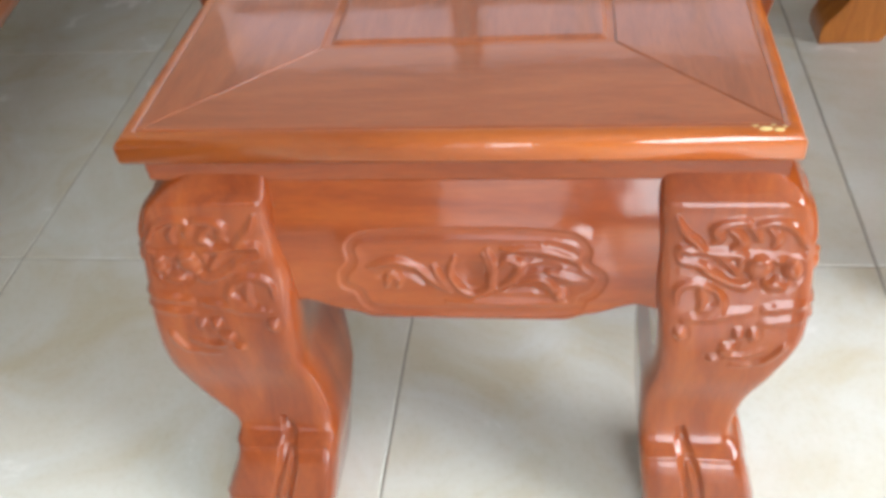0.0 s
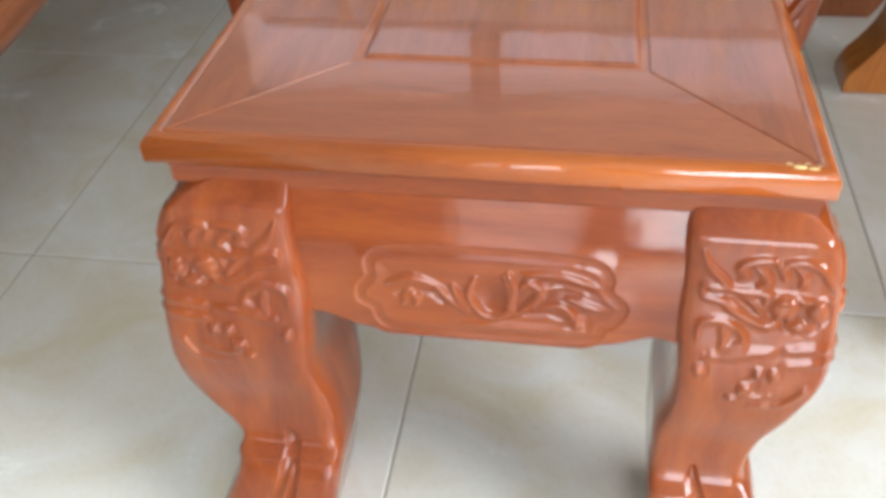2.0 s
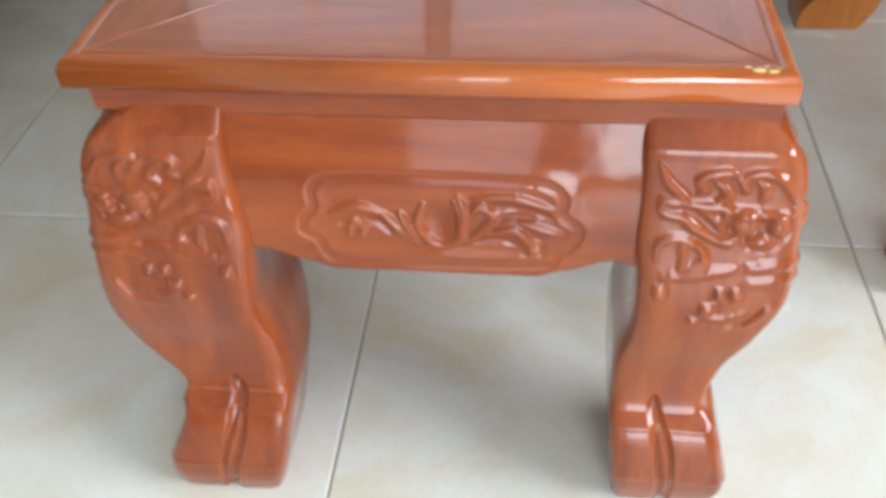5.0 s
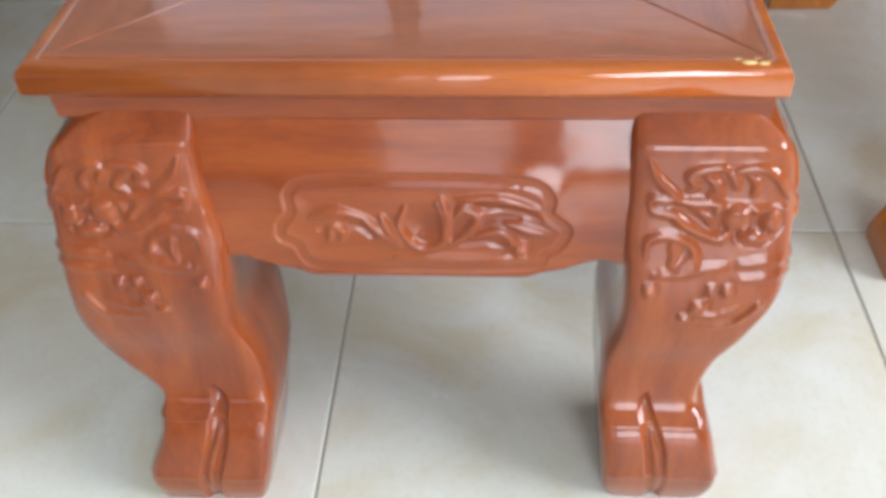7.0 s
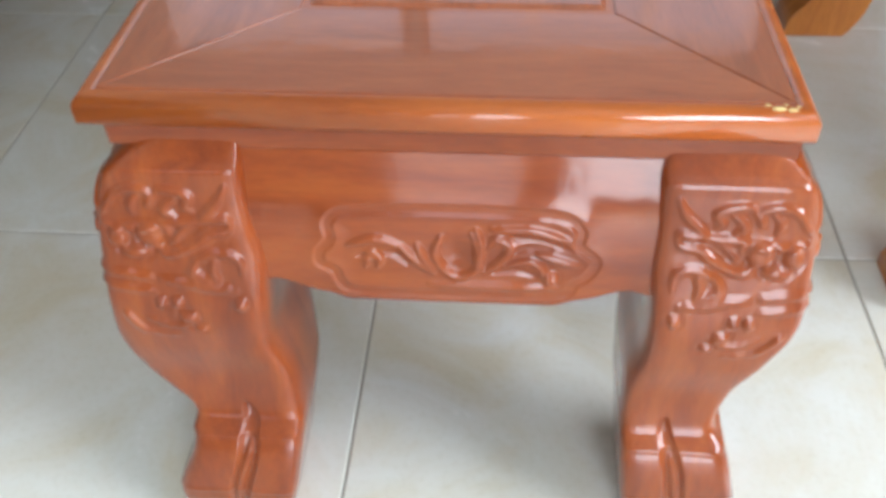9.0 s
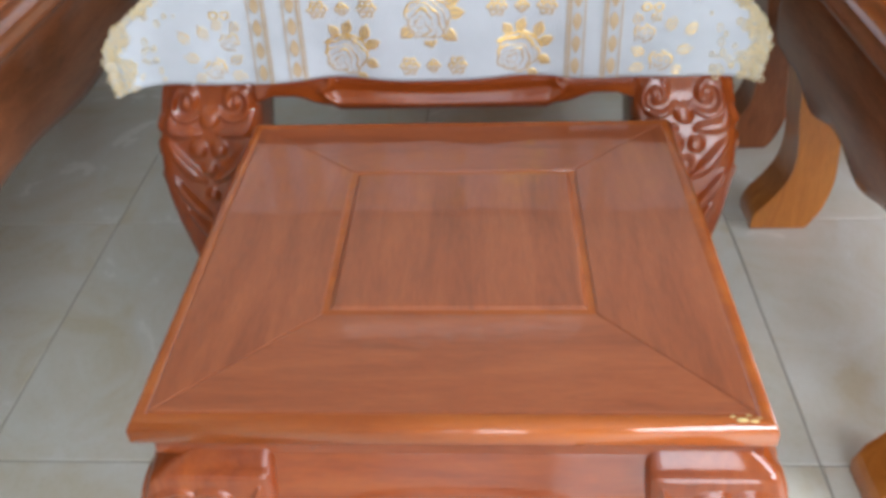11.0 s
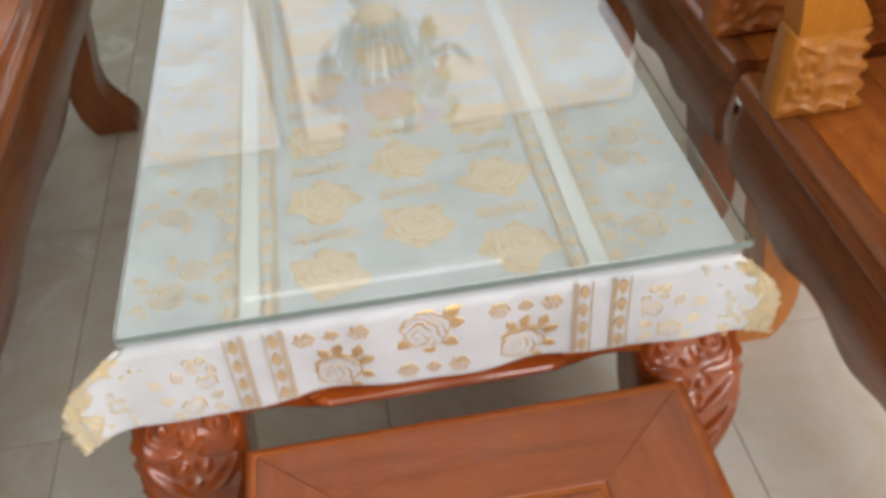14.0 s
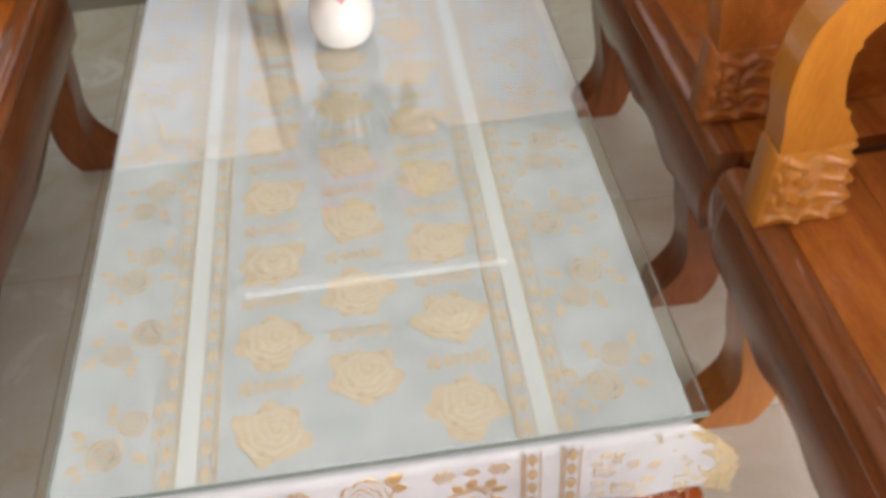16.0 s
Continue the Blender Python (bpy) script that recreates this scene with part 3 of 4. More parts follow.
    bmesh.ops.transform(bm, verts=bm.verts, matrix=Matrix.Translation((0, 2 * cy, 0)) @ Matrix.Diagonal((1, -1, 1, 1)))
    part("apron", bm, wood_x, st, smooth=True)
    for s in (1, -1):
        bm = apron_bm(-0.14, 0.14, 0.334, lambda x: bottom(x * 0.95), front, 0.022, None, nx=60, nz=12)
        bmesh.ops.transform(bm, verts=bm.verts, matrix=Matrix.Translation((cx + s * 0.222, cy, 0)) @ pose(0, 0, 0, 0, 0, 90 * s))
        part("apron", bm, wood_z, st, smooth=True)
    # stepped board under the top
    bm = bmesh.new()
    nose_ring(bm, SX0 + 0.03, SX1 - 0.022, SY0 + 0.03, SY1 - 0.03, ((0.0235, 0.3335), (0.0255, 0.3355), (0.0258, 0.352), (0.0270, 0.3555), (0.0270, 0.3575)))
    part("under_board", bm, wood_x, st)
    # top: rounded rim, four mitred boards and a central panel
    bm = bmesh.new()
    prof = [(-0.012, 0.3560), (-0.002, 0.3560)]
    prof += [(0.0025 + 0.0045 * math.sin(t), 0.3605 - 0.0045 * math.cos(t)) for t in np.linspace(0.2, 1.5, 5)]
    prof += [(-0.0015 + 0.0085 * math.cos(t), 0.3695 + 0.0085 * math.sin(t)) for t in np.linspace(0.05, 1.45, 9)]
    prof += [(-0.0035, 0.3780), (-0.0052, 0.3766), (-0.0070, 0.3766)]
    nose_ring(bm, SX0, SX1, SY0, SY1, prof)
    part("top_rim", bm, wood_rim, st, "rounded glossy orange rim of the top", smooth=True)
    rim_mesh = st.children[-1].data
    for e in rim_mesh.edges:
        p, q = (rim_mesh.vertices[i].co for i in e.vertices)
        e.use_edge_sharp = abs(p.z - q.z) > 1e-5 or min(abs(p.z - 0.3766), abs(p.z - 0.3560)) < 1e-4
    x0, x1, y0, y1 = SX0 + 0.0060, SX1 - 0.0060, SY0 + 0.0060, SY1 - 0.0060
    inner = (-0.108, 0.113, 0.112, 0.330)
    for side, mat in (("south", wood_top_x), ("north", wood_top_x), ("west", wood_top_y), ("east", wood_top_y)):
        part("frame_board", mitre_board(x0, x1, y0, y1, inner, side, 0.366, 0.3778), mat, st, "mitred red-brown board of the top")
    bm = bmesh.new()
    a, b, c, d = inner
    nose_ring(bm, a + 0.009, b - 0.009, c + 0.009, d - 0.009, ((0.0064, 0.364), (0.0064, 0.3748), (0.0055, 0.3752), (0.003, 0.3766), (0.0, 0.3786), (-0.002, 0.3788)))
    part("centre_panel", bm, wood_top_y, st, "square raised panel with vertical grain")
    # worn spot of filler on a corner
    for px, py, s in ((0.201, 0.000, 0.0040), (0.209, -0.001, 0.0030), (0.195, 0.003, 0.0024), (0.206, 0.004, 0.0020), (0.213, 0.002, 0.0018)):
        bm = bmesh.new()
        bmesh.ops.create_uvsphere(bm, u_segments=10, v_segments=6, radius=s, matrix=Matrix.Translation((px, py, 0.3777)) @ Matrix.Diagonal((1.1, 0.45, 0.22, 1)))
        part("filler_spot", bm, putty, st, "pale filler showing on a worn corner", smooth=True)


stool()


# ---- the coffee table ----
TC, TX0, TX1, TY0, TY1 = -0.022, -0.335, 0.292, 0.460, 1.745
TABLE_LEG = (
    (0, 0.190, 0.302, 0.428, 0.535), (0.03, 0.188, 0.303, 0.426, 0.530), (0.06, 0.192, 0.288, 0.440, 0.530), (0.1, 0.200, 0.284, 0.452, 0.540),
    (0.15, 0.206, 0.292, 0.452, 0.548), (0.2, 0.204, 0.298, 0.446, 0.552), (0.25, 0.198, 0.306, 0.442, 0.556), (0.3, 0.194, 0.310, 0.444, 0.560),
    (0.35, 0.190, 0.307, 0.458, 0.564), (0.39, 0.188, 0.295, 0.470, 0.566), (0.485, 0.188, 0.276, 0.484, 0.566))


def coffee_table():
    tb = thing("coffee_table", "long orange wooden coffee table with carved scroll legs", "table")
    cy = (TY0 + TY1) / 2
    for fx in (1, -1):
        for fy in (1, -1):
            part("leg", leg_bm(TABLE_LEG, leg_relief_scroll, fx, fy, TC, cy, *((180, 60) if fy > 0 else (60, 20))), wood_z, tb, "carved glossy leg with paired scrolls", smooth=True)

    def bottom(x):
        e = abs(x)
        return 0.374 + 0.006 * step(0.115, 0.128, e) + 0.012 * step(0.13, 0.17, e) - 0.006 * step(0.19, 0.21, e)

    def front(z):
        t = min(1.0, max(0.0, (0.485 - z) / 0.11))
        return 0.480 - 0.012 * math.sin(math.pi * 0.75 * t)

    def moulded(x, z):
        d = groove(x, z, ((-0.13, 0.45), (-0.125, 0.41), (-0.135, 0.400), (-0.125, 0.388), (-0.11, 0.383), (0.0, 0.382), (0.11, 0.383), (0.125, 0.388), (0.135, 0.400), (0.125, 0.41), (0.13, 0.45)), 0.004, 0.005, 90)
        return d + groove(x, z, ((-0.12, 0.40), (0, 0.394), (0.12, 0.40)), 0.004, -0.002, 40)

    for flip in (1, -1):
        bm = apron_bm(-0.212, 0.212, 0.485, bottom, front, 0.025, moulded if flip > 0 else None, nx=130, nz=36)
        m = Matrix.Translation((TC, 0, 0)) if flip > 0 else Matrix.Translation((TC, 2 * cy, 0)) @ Matrix.Diagonal((1, -1, 1, 1))
        bmesh.ops.transform(bm, verts=bm.verts, matrix=m)
        part("apron", bm, wood_x, tb, "curved end rail with a moulded outline", smooth=True)
    for s in (1, -1):
        part("side_rail", box_bm(TC + s * 0.292 - 0.012, TC + s * 0.292 + 0.012, 0.56, TY1 - 0.1, 0.385, 0.485, bevel=0.004), brown_y, tb)
    bm = bmesh.new()
    nose_ring(bm, TX0 + 0.021, TX1 - 0.022, TY0 + 0.008, TY1 - 0.008, ((-0.02, 0.485), (0.0, 0.487), (0.004, 0.492), (0.004, 0.508), (0.0, 0.5125)))
    part("tabletop", bm, wood_top_y, tb)


coffee_table()
g = part("glass_top", box_bm(-0.319, 0.289, 0.4665, TY1 + 0.004, 0.5206, 0.5306, bevel=0.0018), glass)
tagged(g, "thick clear glass sheet lying on the tablecloth", "glass sheet")
g.visible_shadow = False
g.data.materials.append(glass_edge)
for f in g.data.polygons:
    f.material_index = 1 if abs(f.normal.z) < 0.9 else 0


# ---- tablecloth ----
CZ = 0.5190


def petal_shape(bm, pts, z=0.0):
    vs = [bm.verts.new((x, y, z)) for x, y in pts]
    bm.faces.new(vs)


def leaf_pts(cx, cy, ang, length, width, n=7):
    out = []
    for s in (1, -1):
        rng = range(n + 1) if s > 0 else range(n - 1, 0, -1)
        for i in rng:
            t = i / n
            u, v = length * t, s * width * math.sin(math.pi * t ** 0.85)
            out.append((cx + u * math.cos(ang) - v * math.sin(ang), cy + u * math.sin(ang) + v * math.cos(ang)))
    return out


def arc_band(bm, r0, r1, a0, a1, cx=0.0, cy=0.0, n=10, squash=1.0, z=0.0):
    """A petal-like crescent between two arcs."""
    inner, outer = [], []
    for i in range(n + 1):
        t = i / n
        a = a0 + (a1 - a0) * t
        w = math.sin(math.pi * min(max(t, 0.03), 0.97)) ** 0.5
        rm, h = (r0 + r1) / 2, (r1 - r0) / 2 * w
        inner.append(bm.verts.new((cx + (rm - h) * math.cos(a), cy + squash * (rm - h) * math.sin(a), z)))
        outer.append(bm.verts.new((cx + (rm + h) * math.cos(a), cy + squash * (rm + h) * math.sin(a), z)))
    for i in range(n):
        bm.faces.new((inner[i], inner[i + 1], outer[i + 1], outer[i]))


def rose_mesh(name, mats, size, seed, pale=0.34):
    """A printed rose with leaves round it: one embossed disc, its petal edges in the second colour."""
    rnd = random.Random(seed)
    nr, na = 18, 64
    lobes = [(rnd.uniform(-0.3, 0.3) + k * 0.8976, rnd.uniform(0.04, 0.19)) for k in range(7)]

    def rim(t):
        r = 0.345 + 0.012 * math.sin(7 * t + seed)
        for c, h in lobes:
            d = (t - c + math.pi) % (2 * math.pi) - math.pi
            r += h * max(0.0, 1 - abs(d) / 0.42) ** 0.8
        return r
    bm = bmesh.new()
    mid = bm.verts.new((0, 0, 0.01))
    tw = rnd.uniform(0, 6)
    rows = []
    for i in range(1, nr + 1):
        row = []
        for k in range(na):
            t = 2 * math.pi * k / na
            q = i / nr
            r = q * (0.33 if q < 0.72 else 0.33 + (rim(t) - 0.33) * (q - 0.72) / 0.28) / (0.72 if q < 0.72 else 1) if q < 0.72 else 0.33 + (rim(t) - 0.33) * (q - 0.72) / 0.28
            row.append(bm.verts.new((r * math.cos(t) + 0.02 * (1 - q), r * 0.94 * math.sin(t), 0.012 * math.sin(q * 19 + t + tw) * (q < 0.75) + 0.02 * (1 - q))))
        rows.append(row)
    fs = []
    for k in range(na):
        bm.faces.new((mid, rows[0][k], rows[0][(k + 1) % na]))
        for i in range(nr - 1):
            f = bm.faces.new((rows[i][k], rows[i + 1][k], rows[i + 1][(k + 1) % na], rows[i][(k + 1) % na]))
            q, t = (i + 1.5) / nr, 2 * math.pi * (k + 0.5) / na
            px, py = q * math.cos(t) - 0.06, q * math.sin(t) - 0.22
            s = (4.6 * math.hypot(px, py) + 0.20 * math.sin(3 * math.atan2(py, px) + tw) + 0.12 * math.sin(5 * t + 9 * q)) % 1.0
            f.material_index = 1 if q < 0.72 and s < pale else 0
    bmesh.ops.scale(bm, vec=(size, size, 0.16 * size), verts=bm.verts)
    mesh = bpy.data.meshes.new(name)
    bm.to_mesh(mesh)
    bm.free()
    for m in mats:
        mesh.materials.append(m)
    return mesh


def sprig_mesh(name, mat, size, seed):
    """Three small blossoms side by side on a thin stem."""
    rnd = random.Random(seed)
    bm = bmesh.new()
    petal_shape(bm, ((-0.36, -0.03), (0.0, -0.012), (0.36, -0.03), (0.36, -0.005), (0.0, 0.012), (-0.36, -0.005)), 0.0)
    for cx, r in ((-0.34, 0.15), (0.0, 0.10), (0.34, 0.15)):
        ph = rnd.uniform(0, 6)
        ring = [(cx + r * (0.8 + 0.25 * math.sin(5 * t + ph)) * math.cos(t), r * (0.8 + 0.25 * math.sin(5 * t + ph)) * math.sin(t)) for t in np.linspace(0, 2 * math.pi, 26, endpoint=False)]
        hub = [(cx + 0.28 * r * math.cos(t), 0.28 * r * math.sin(t)) for t in np.linspace(0, 2 * math.pi, 26, endpoint=False)]
        skin(bm, [[(*q, 0.006) for q in hub], [(*q, 0.0) for q in ring]], caps=False)
    for cx, ang in ((-0.17, 1.1), (-0.17, -1.1), (0.17, 2.0), (0.17, -2.0)):
        petal_shape(bm, leaf_pts(cx, 0, ang, 0.15, 0.04), 0.002)
    bmesh.ops.scale(bm, vec=(size, size, 0.3 * size), verts=bm.verts)
    mesh = bpy.data.meshes.new(name)
    bm.to_mesh(mesh)
    bm.free()
    mesh.materials.append(mat)
    return mesh


def cluster_mesh(name, mat, size, seed):
    """A spray of two blossoms with leaves."""
    rnd = random.Random(seed)
    bm = bmesh.new()
    for cx, cy, s in ((-0.12, -0.16, 1.0), (0.12, 0.12, 0.8)):
        for r0, r1, c in ((0.01, 0.06, 2), (0.075, 0.12, 3), (0.135, 0.18, 4)):
            off = rnd.uniform(0, 6)
            for i in range(c):
                a = off + i * 6.28 / c
                arc_band(bm, r0 * s, r1 * s, a, a + 6.28 / c, cx=cx, cy=cy, n=7)
    for cx, cy, a, l in ((-0.3, 0.02, 2.4, 0.2), (-0.05, 0.22, 1.9, 0.18), (0.3, 0.2, 0.7, 0.16), (0.12, -0.2, -0.6, 0.2), (0.28, -0.02, -0.1, 0.17), (-0.32, -0.25, 3.4, 0.15)):
        petal_shape(bm, leaf_pts(cx, cy, a, l, 0.05), 0.001)
        petal_shape(bm, leaf_pts(cx + 0.02, cy - 0.07, a + 0.7, l * 0.7, 0.035), 0.0)
    bmesh.ops.scale(bm, vec=(size, size, 0.1 * size), verts=bm.verts)
    mesh = bpy.data.meshes.new(name)
    bm.to_mesh(mesh)
    bm.free()
    mesh.materials.append(mat)
    return mesh


def dash_mesh(name, mat, size):
    """One link of a striped band: a long leaf beside two thin lines."""
    bm = bmesh.new()
    petal_shape(bm, leaf_pts(-0.05, -0.42, math.pi / 2, 0.84, 0.2), 0.0)
    for x, w in ((0.24, 0.045), (0.36, 0.03), (-0.36, 0.03)):
        petal_shape(bm, ((x - w, -0.53), (x + w, -0.53), (x + w, 0.53), (x - w, 0.53)), 0.0)
    bmesh.ops.scale(bm, vec=(size, size, 0.1 * size), verts=bm.verts)
    mesh = bpy.data.meshes.new(name)
    bm.to_mesh(mesh)
    bm.free()
    mesh.materials.append(mat)
    return mesh


def in_leaf(x, y, cx, cy, ang, length, width):
    """Where points lie in a pointed leaf: 1 at its rib, 0 at its edge, negative outside."""
    u = ((x - cx) * math.cos(ang) + (y - cy) * math.sin(ang)) / length
    v = -(x - cx) * math.sin(ang) + (y - cy) * math.cos(ang)
    w = width * np.sin(math.pi * np.clip(u, 0, 1) ** 0.85)
    return np.where((u > 0) & (u < 1), 1 - np.abs(v) / np.maximum(w, 1e-6), -1)


def near_line(x, y, pts, w):
    """Where points lie within w of a curve."""
    c = spline(pts, 24)
    return np.min(np.stack([np.hypot(x - q[0], y - q[1]) for q in c]), 0) < w


def striped_rose(x, y, r, k):
    """A pale rose whose petals are told apart by thin dark strokes; 1 bright foil, 2 dull foil. Top light is painted
    in: upper strokes bright, lower ones dull.
    """
    rr = np.hypot(x, y * 1.06)
    t = np.arctan2(y, x)
    edge = r * (1 + 0.07 * np.sin(5 * t + k) + 0.03 * np.sin(11 * t))
    hx, hy = x + 0.34 * r, y + 0.42 * r
    ang = np.arctan2(hy, hx)
    q = 3.3 * (np.hypot(hx, hy) / r + 0.10 * np.sin(3 * ang + k) + 0.05 * np.sin(7 * ang + 2 * k))
    ring = np.floor(q)
    gap = (q - ring) < 0.30 + 0.16 * np.sin(2.3 * ang + 2.1 * ring + k)
    g = np.where((rr < edge) & gap, np.where(y > 0.25 * r, 1, 2), 0)
    return np.where(np.abs(rr - edge) < 0.0012, np.where(y > 0, 1, 2), g)


def outlined_leaf(g, x, y, cx, cy, ang, l, w, clear, fill=2):
    """A leaf with a bright edge and rib over a dull ground."""
    d = in_leaf(x, y, cx, cy, ang, l, w)
    g = np.where(clear & (d > 0), fill, g)
    return np.where(clear & (d > 0) & ((d < 0.34) | (d > 0.86)), 1, g)


def rose_with_crown(x, y, k):
    g = striped_rose(x, y, 0.0215, k)
    clear = np.hypot(x, y) > 0.0228
    for cx, cy, ang, l in ((-0.007, 0.023, 2.2, 0.015), (0.0, 0.024, 1.2, 0.018), (0.019, 0.018, 1.25, 0.020), (0.022, 0.011, 0.45, 0.018), (0.021, -0.004, -0.45, 0.016), (0.012, -0.019, -0.9, 0.014)):
        g = outlined_leaf(g, x, y, cx, cy, ang, l, 0.0058, clear)
    return np.where(near_line(x, y, ((-0.021, 0.015), (-0.008, 0.0225), (0.008, 0.0235), (0.019, 0.017), (0.025, 0.008)), 0.0016), 1, g)


def rose_with_leaves(x, y, k):
    g = striped_rose(x, y, 0.0235, k)
    clear = np.hypot(x, y) > 0.0248
    for cx, cy, ang, l in ((0.016, 0.012, 0.6, 0.024), (0.019, 0.003, 0.1, 0.020), (0.014, -0.014, -0.6, 0.020), (-0.017, -0.012, 3.75, 0.016), (0.0, -0.020, -1.3, 0.014)):
        g = outlined_leaf(g, x, y, cx, cy, ang, l, 0.0068, clear)
    return g


def rosette_row(x, y, k):
    g = np.zeros(x.shape, int)
    for cx, r, n in ((-0.0258, 0.0100, 6), (0.0258, 0.0100, 6), (0.0, 0.0068, 4)):
        rr, t = np.hypot(x - cx, y), np.arctan2(y, x - cx)
        edge = r * (0.88 + 0.12 * np.cos(n * t + k))
        g = np.where((rr < edge) & (np.cos(n * t + k + 6 * rr / r) > 0.15), 2, g)
        # top light painted in: upper arcs bright gold, lower arcs dull
        g = np.where((np.abs(rr - edge) < 0.0011) | (np.abs(rr - 0.42 * r) < 0.0009), np.where(y > 0, 1, 2), g)
    return g


def rose_spray(x, y, k):
    g = np.zeros(x.shape, int)
    away = np.ones(x.shape, bool)
    for cx, cy, r in ((0.002, -0.020, 0.0135), (0.021, 0.010, 0.0120)):
        rr, t = np.hypot(x - cx, y - cy), np.arctan2(y - cy, x - cx)
        q = (rr / r * (1 + 0.06 * np.cos(5 * t + k)) + 0.08 * np.sin(3 * t + k)) * 2.7
        # petals lit from above by colour: bright foil on top, dull below
        g = np.where((rr < r) & (q % 1.0 < 0.42) & (np.sin(2.5 * t + 3 * np.floor(q) + k) > -0.7), np.where(np.sin(t) > -0.2, 1, 2), g)
        away &= rr > r * 1.08
    for cx, cy, ang, l in ((-0.022, 0.008, 2.3, 0.018), (-0.003, 0.012, 2.0, 0.018), (0.012, 0.022, 2.0, 0.013), (0.026, 0.020, 1.2, 0.013), (0.018, -0.014, 0.5, 0.017), (-0.014, -0.010, 2.9, 0.018), (0.017, -0.026, -0.2, 0.018), (-0.010, -0.028, 3.5, 0.013)):
        g = outlined_leaf(g, x, y, cx, cy, ang, l, 0.0052, away, 0)
    for cx in (0.008, 0.020):
        g = np.where(np.abs(np.hypot(x - cx, (y - 0.038) * 1.2) - 0.0042) < 0.0011, 1, g)
    return g


def print_on_drape(name, x, z, w, h, shape, k, mats, parent, step_size=0.0009):
    """A print on the hanging end of the cloth, lying on its folds; shape says where it is gold."""
    nx, ny = int(w / step_size), int(h / step_size)
    gx, gy = np.meshgrid((np.arange(nx) + 0.5) * step_size - w / 2, (np.arange(ny) + 0.5) * step_size - h / 2)
    inked = shape(gx, gy, k)
    # the print stands a hair proud; the bare cloth round it sinks behind the surface
    pad = np.pad(inked > 0, 4).astype(float)
    halo = np.zeros((ny + 1, nx + 1))
    for dj in range(-1, 1):
        for di in range(-1, 1):
            halo = np.maximum(halo, pad[4 + dj:5 + dj + ny, 4 + di:5 + di + nx])
    bm = bmesh.new()
    verts = []
    for j in range(ny + 1):
        zz = z - h / 2 + j * step_size
        t = (CZ - zz) / 0.102
        f = drape_flare(min(max(t, 0), 1))
        x0, span = -0.318 - 0.064 * f, 0.592 + 0.110 * f
        verts.append([bm.verts.new(drape_point((x - w / 2 + i * step_size - x0) / span, t) + Vector((0, -0.0011 if halo[j, i] else 0.0012, 0))) if 0.03 < t < 0.995 else None for i in range(nx + 1)])
    for j in range(ny):
        if verts[j][0] is None or verts[j + 1][0] is None:
            continue
        for i in range(nx):
            bm.faces.new((verts[j][i], verts[j][i + 1], verts[j + 1][i + 1], verts[j + 1][i])).material_index = (1, 0, 2)[int(inked[j, i])]
    for v in list(bm.verts):
        if not v.link_faces:
            bm.verts.remove(v)
    ob = part(name, bm, mats[0], parent, smooth=True)
    ob.data.materials.append(mats[1])
    ob.data.materials.append(gold_soft)


def drape_flare(t):
    return math.sin(min(1.0, 1.55 * t) * math.pi / 2) - 0.12 * max(0.0, t - 0.65) / 0.35


def drape_point(s, t):
    """The hanging end of the cloth: s from 0 to 1 across, t from 0 at the edge to 1 at the hem."""
    w = drape_flare(t)
    x0, x1 = -0.318 - 0.064 * w, 0.274 + 0.046 * w
    x = x0 + (x1 - x0) * s
    flare = math.exp(-s / 0.06) + 0.5 * math.exp(-(1 - s) / 0.06)
    fold = 0.0035 * math.sin(19 * s + 1.0) + 0.002 * math.sin(41 * s)
    y = 0.4605 - 0.003 * t + fold * t - 0.026 * flare * t
    z = CZ - 0.102 * t - 0.006 * math.exp(-s / 0.05) * t + 0.002 * math.sin(23 * s) * t
    if t < 0.12:
        k = 1 - t / 0.12
        y += 0.006 * k * k
        z += 0.003 * (1 - k) * 0
    return Vector((x, y, z))


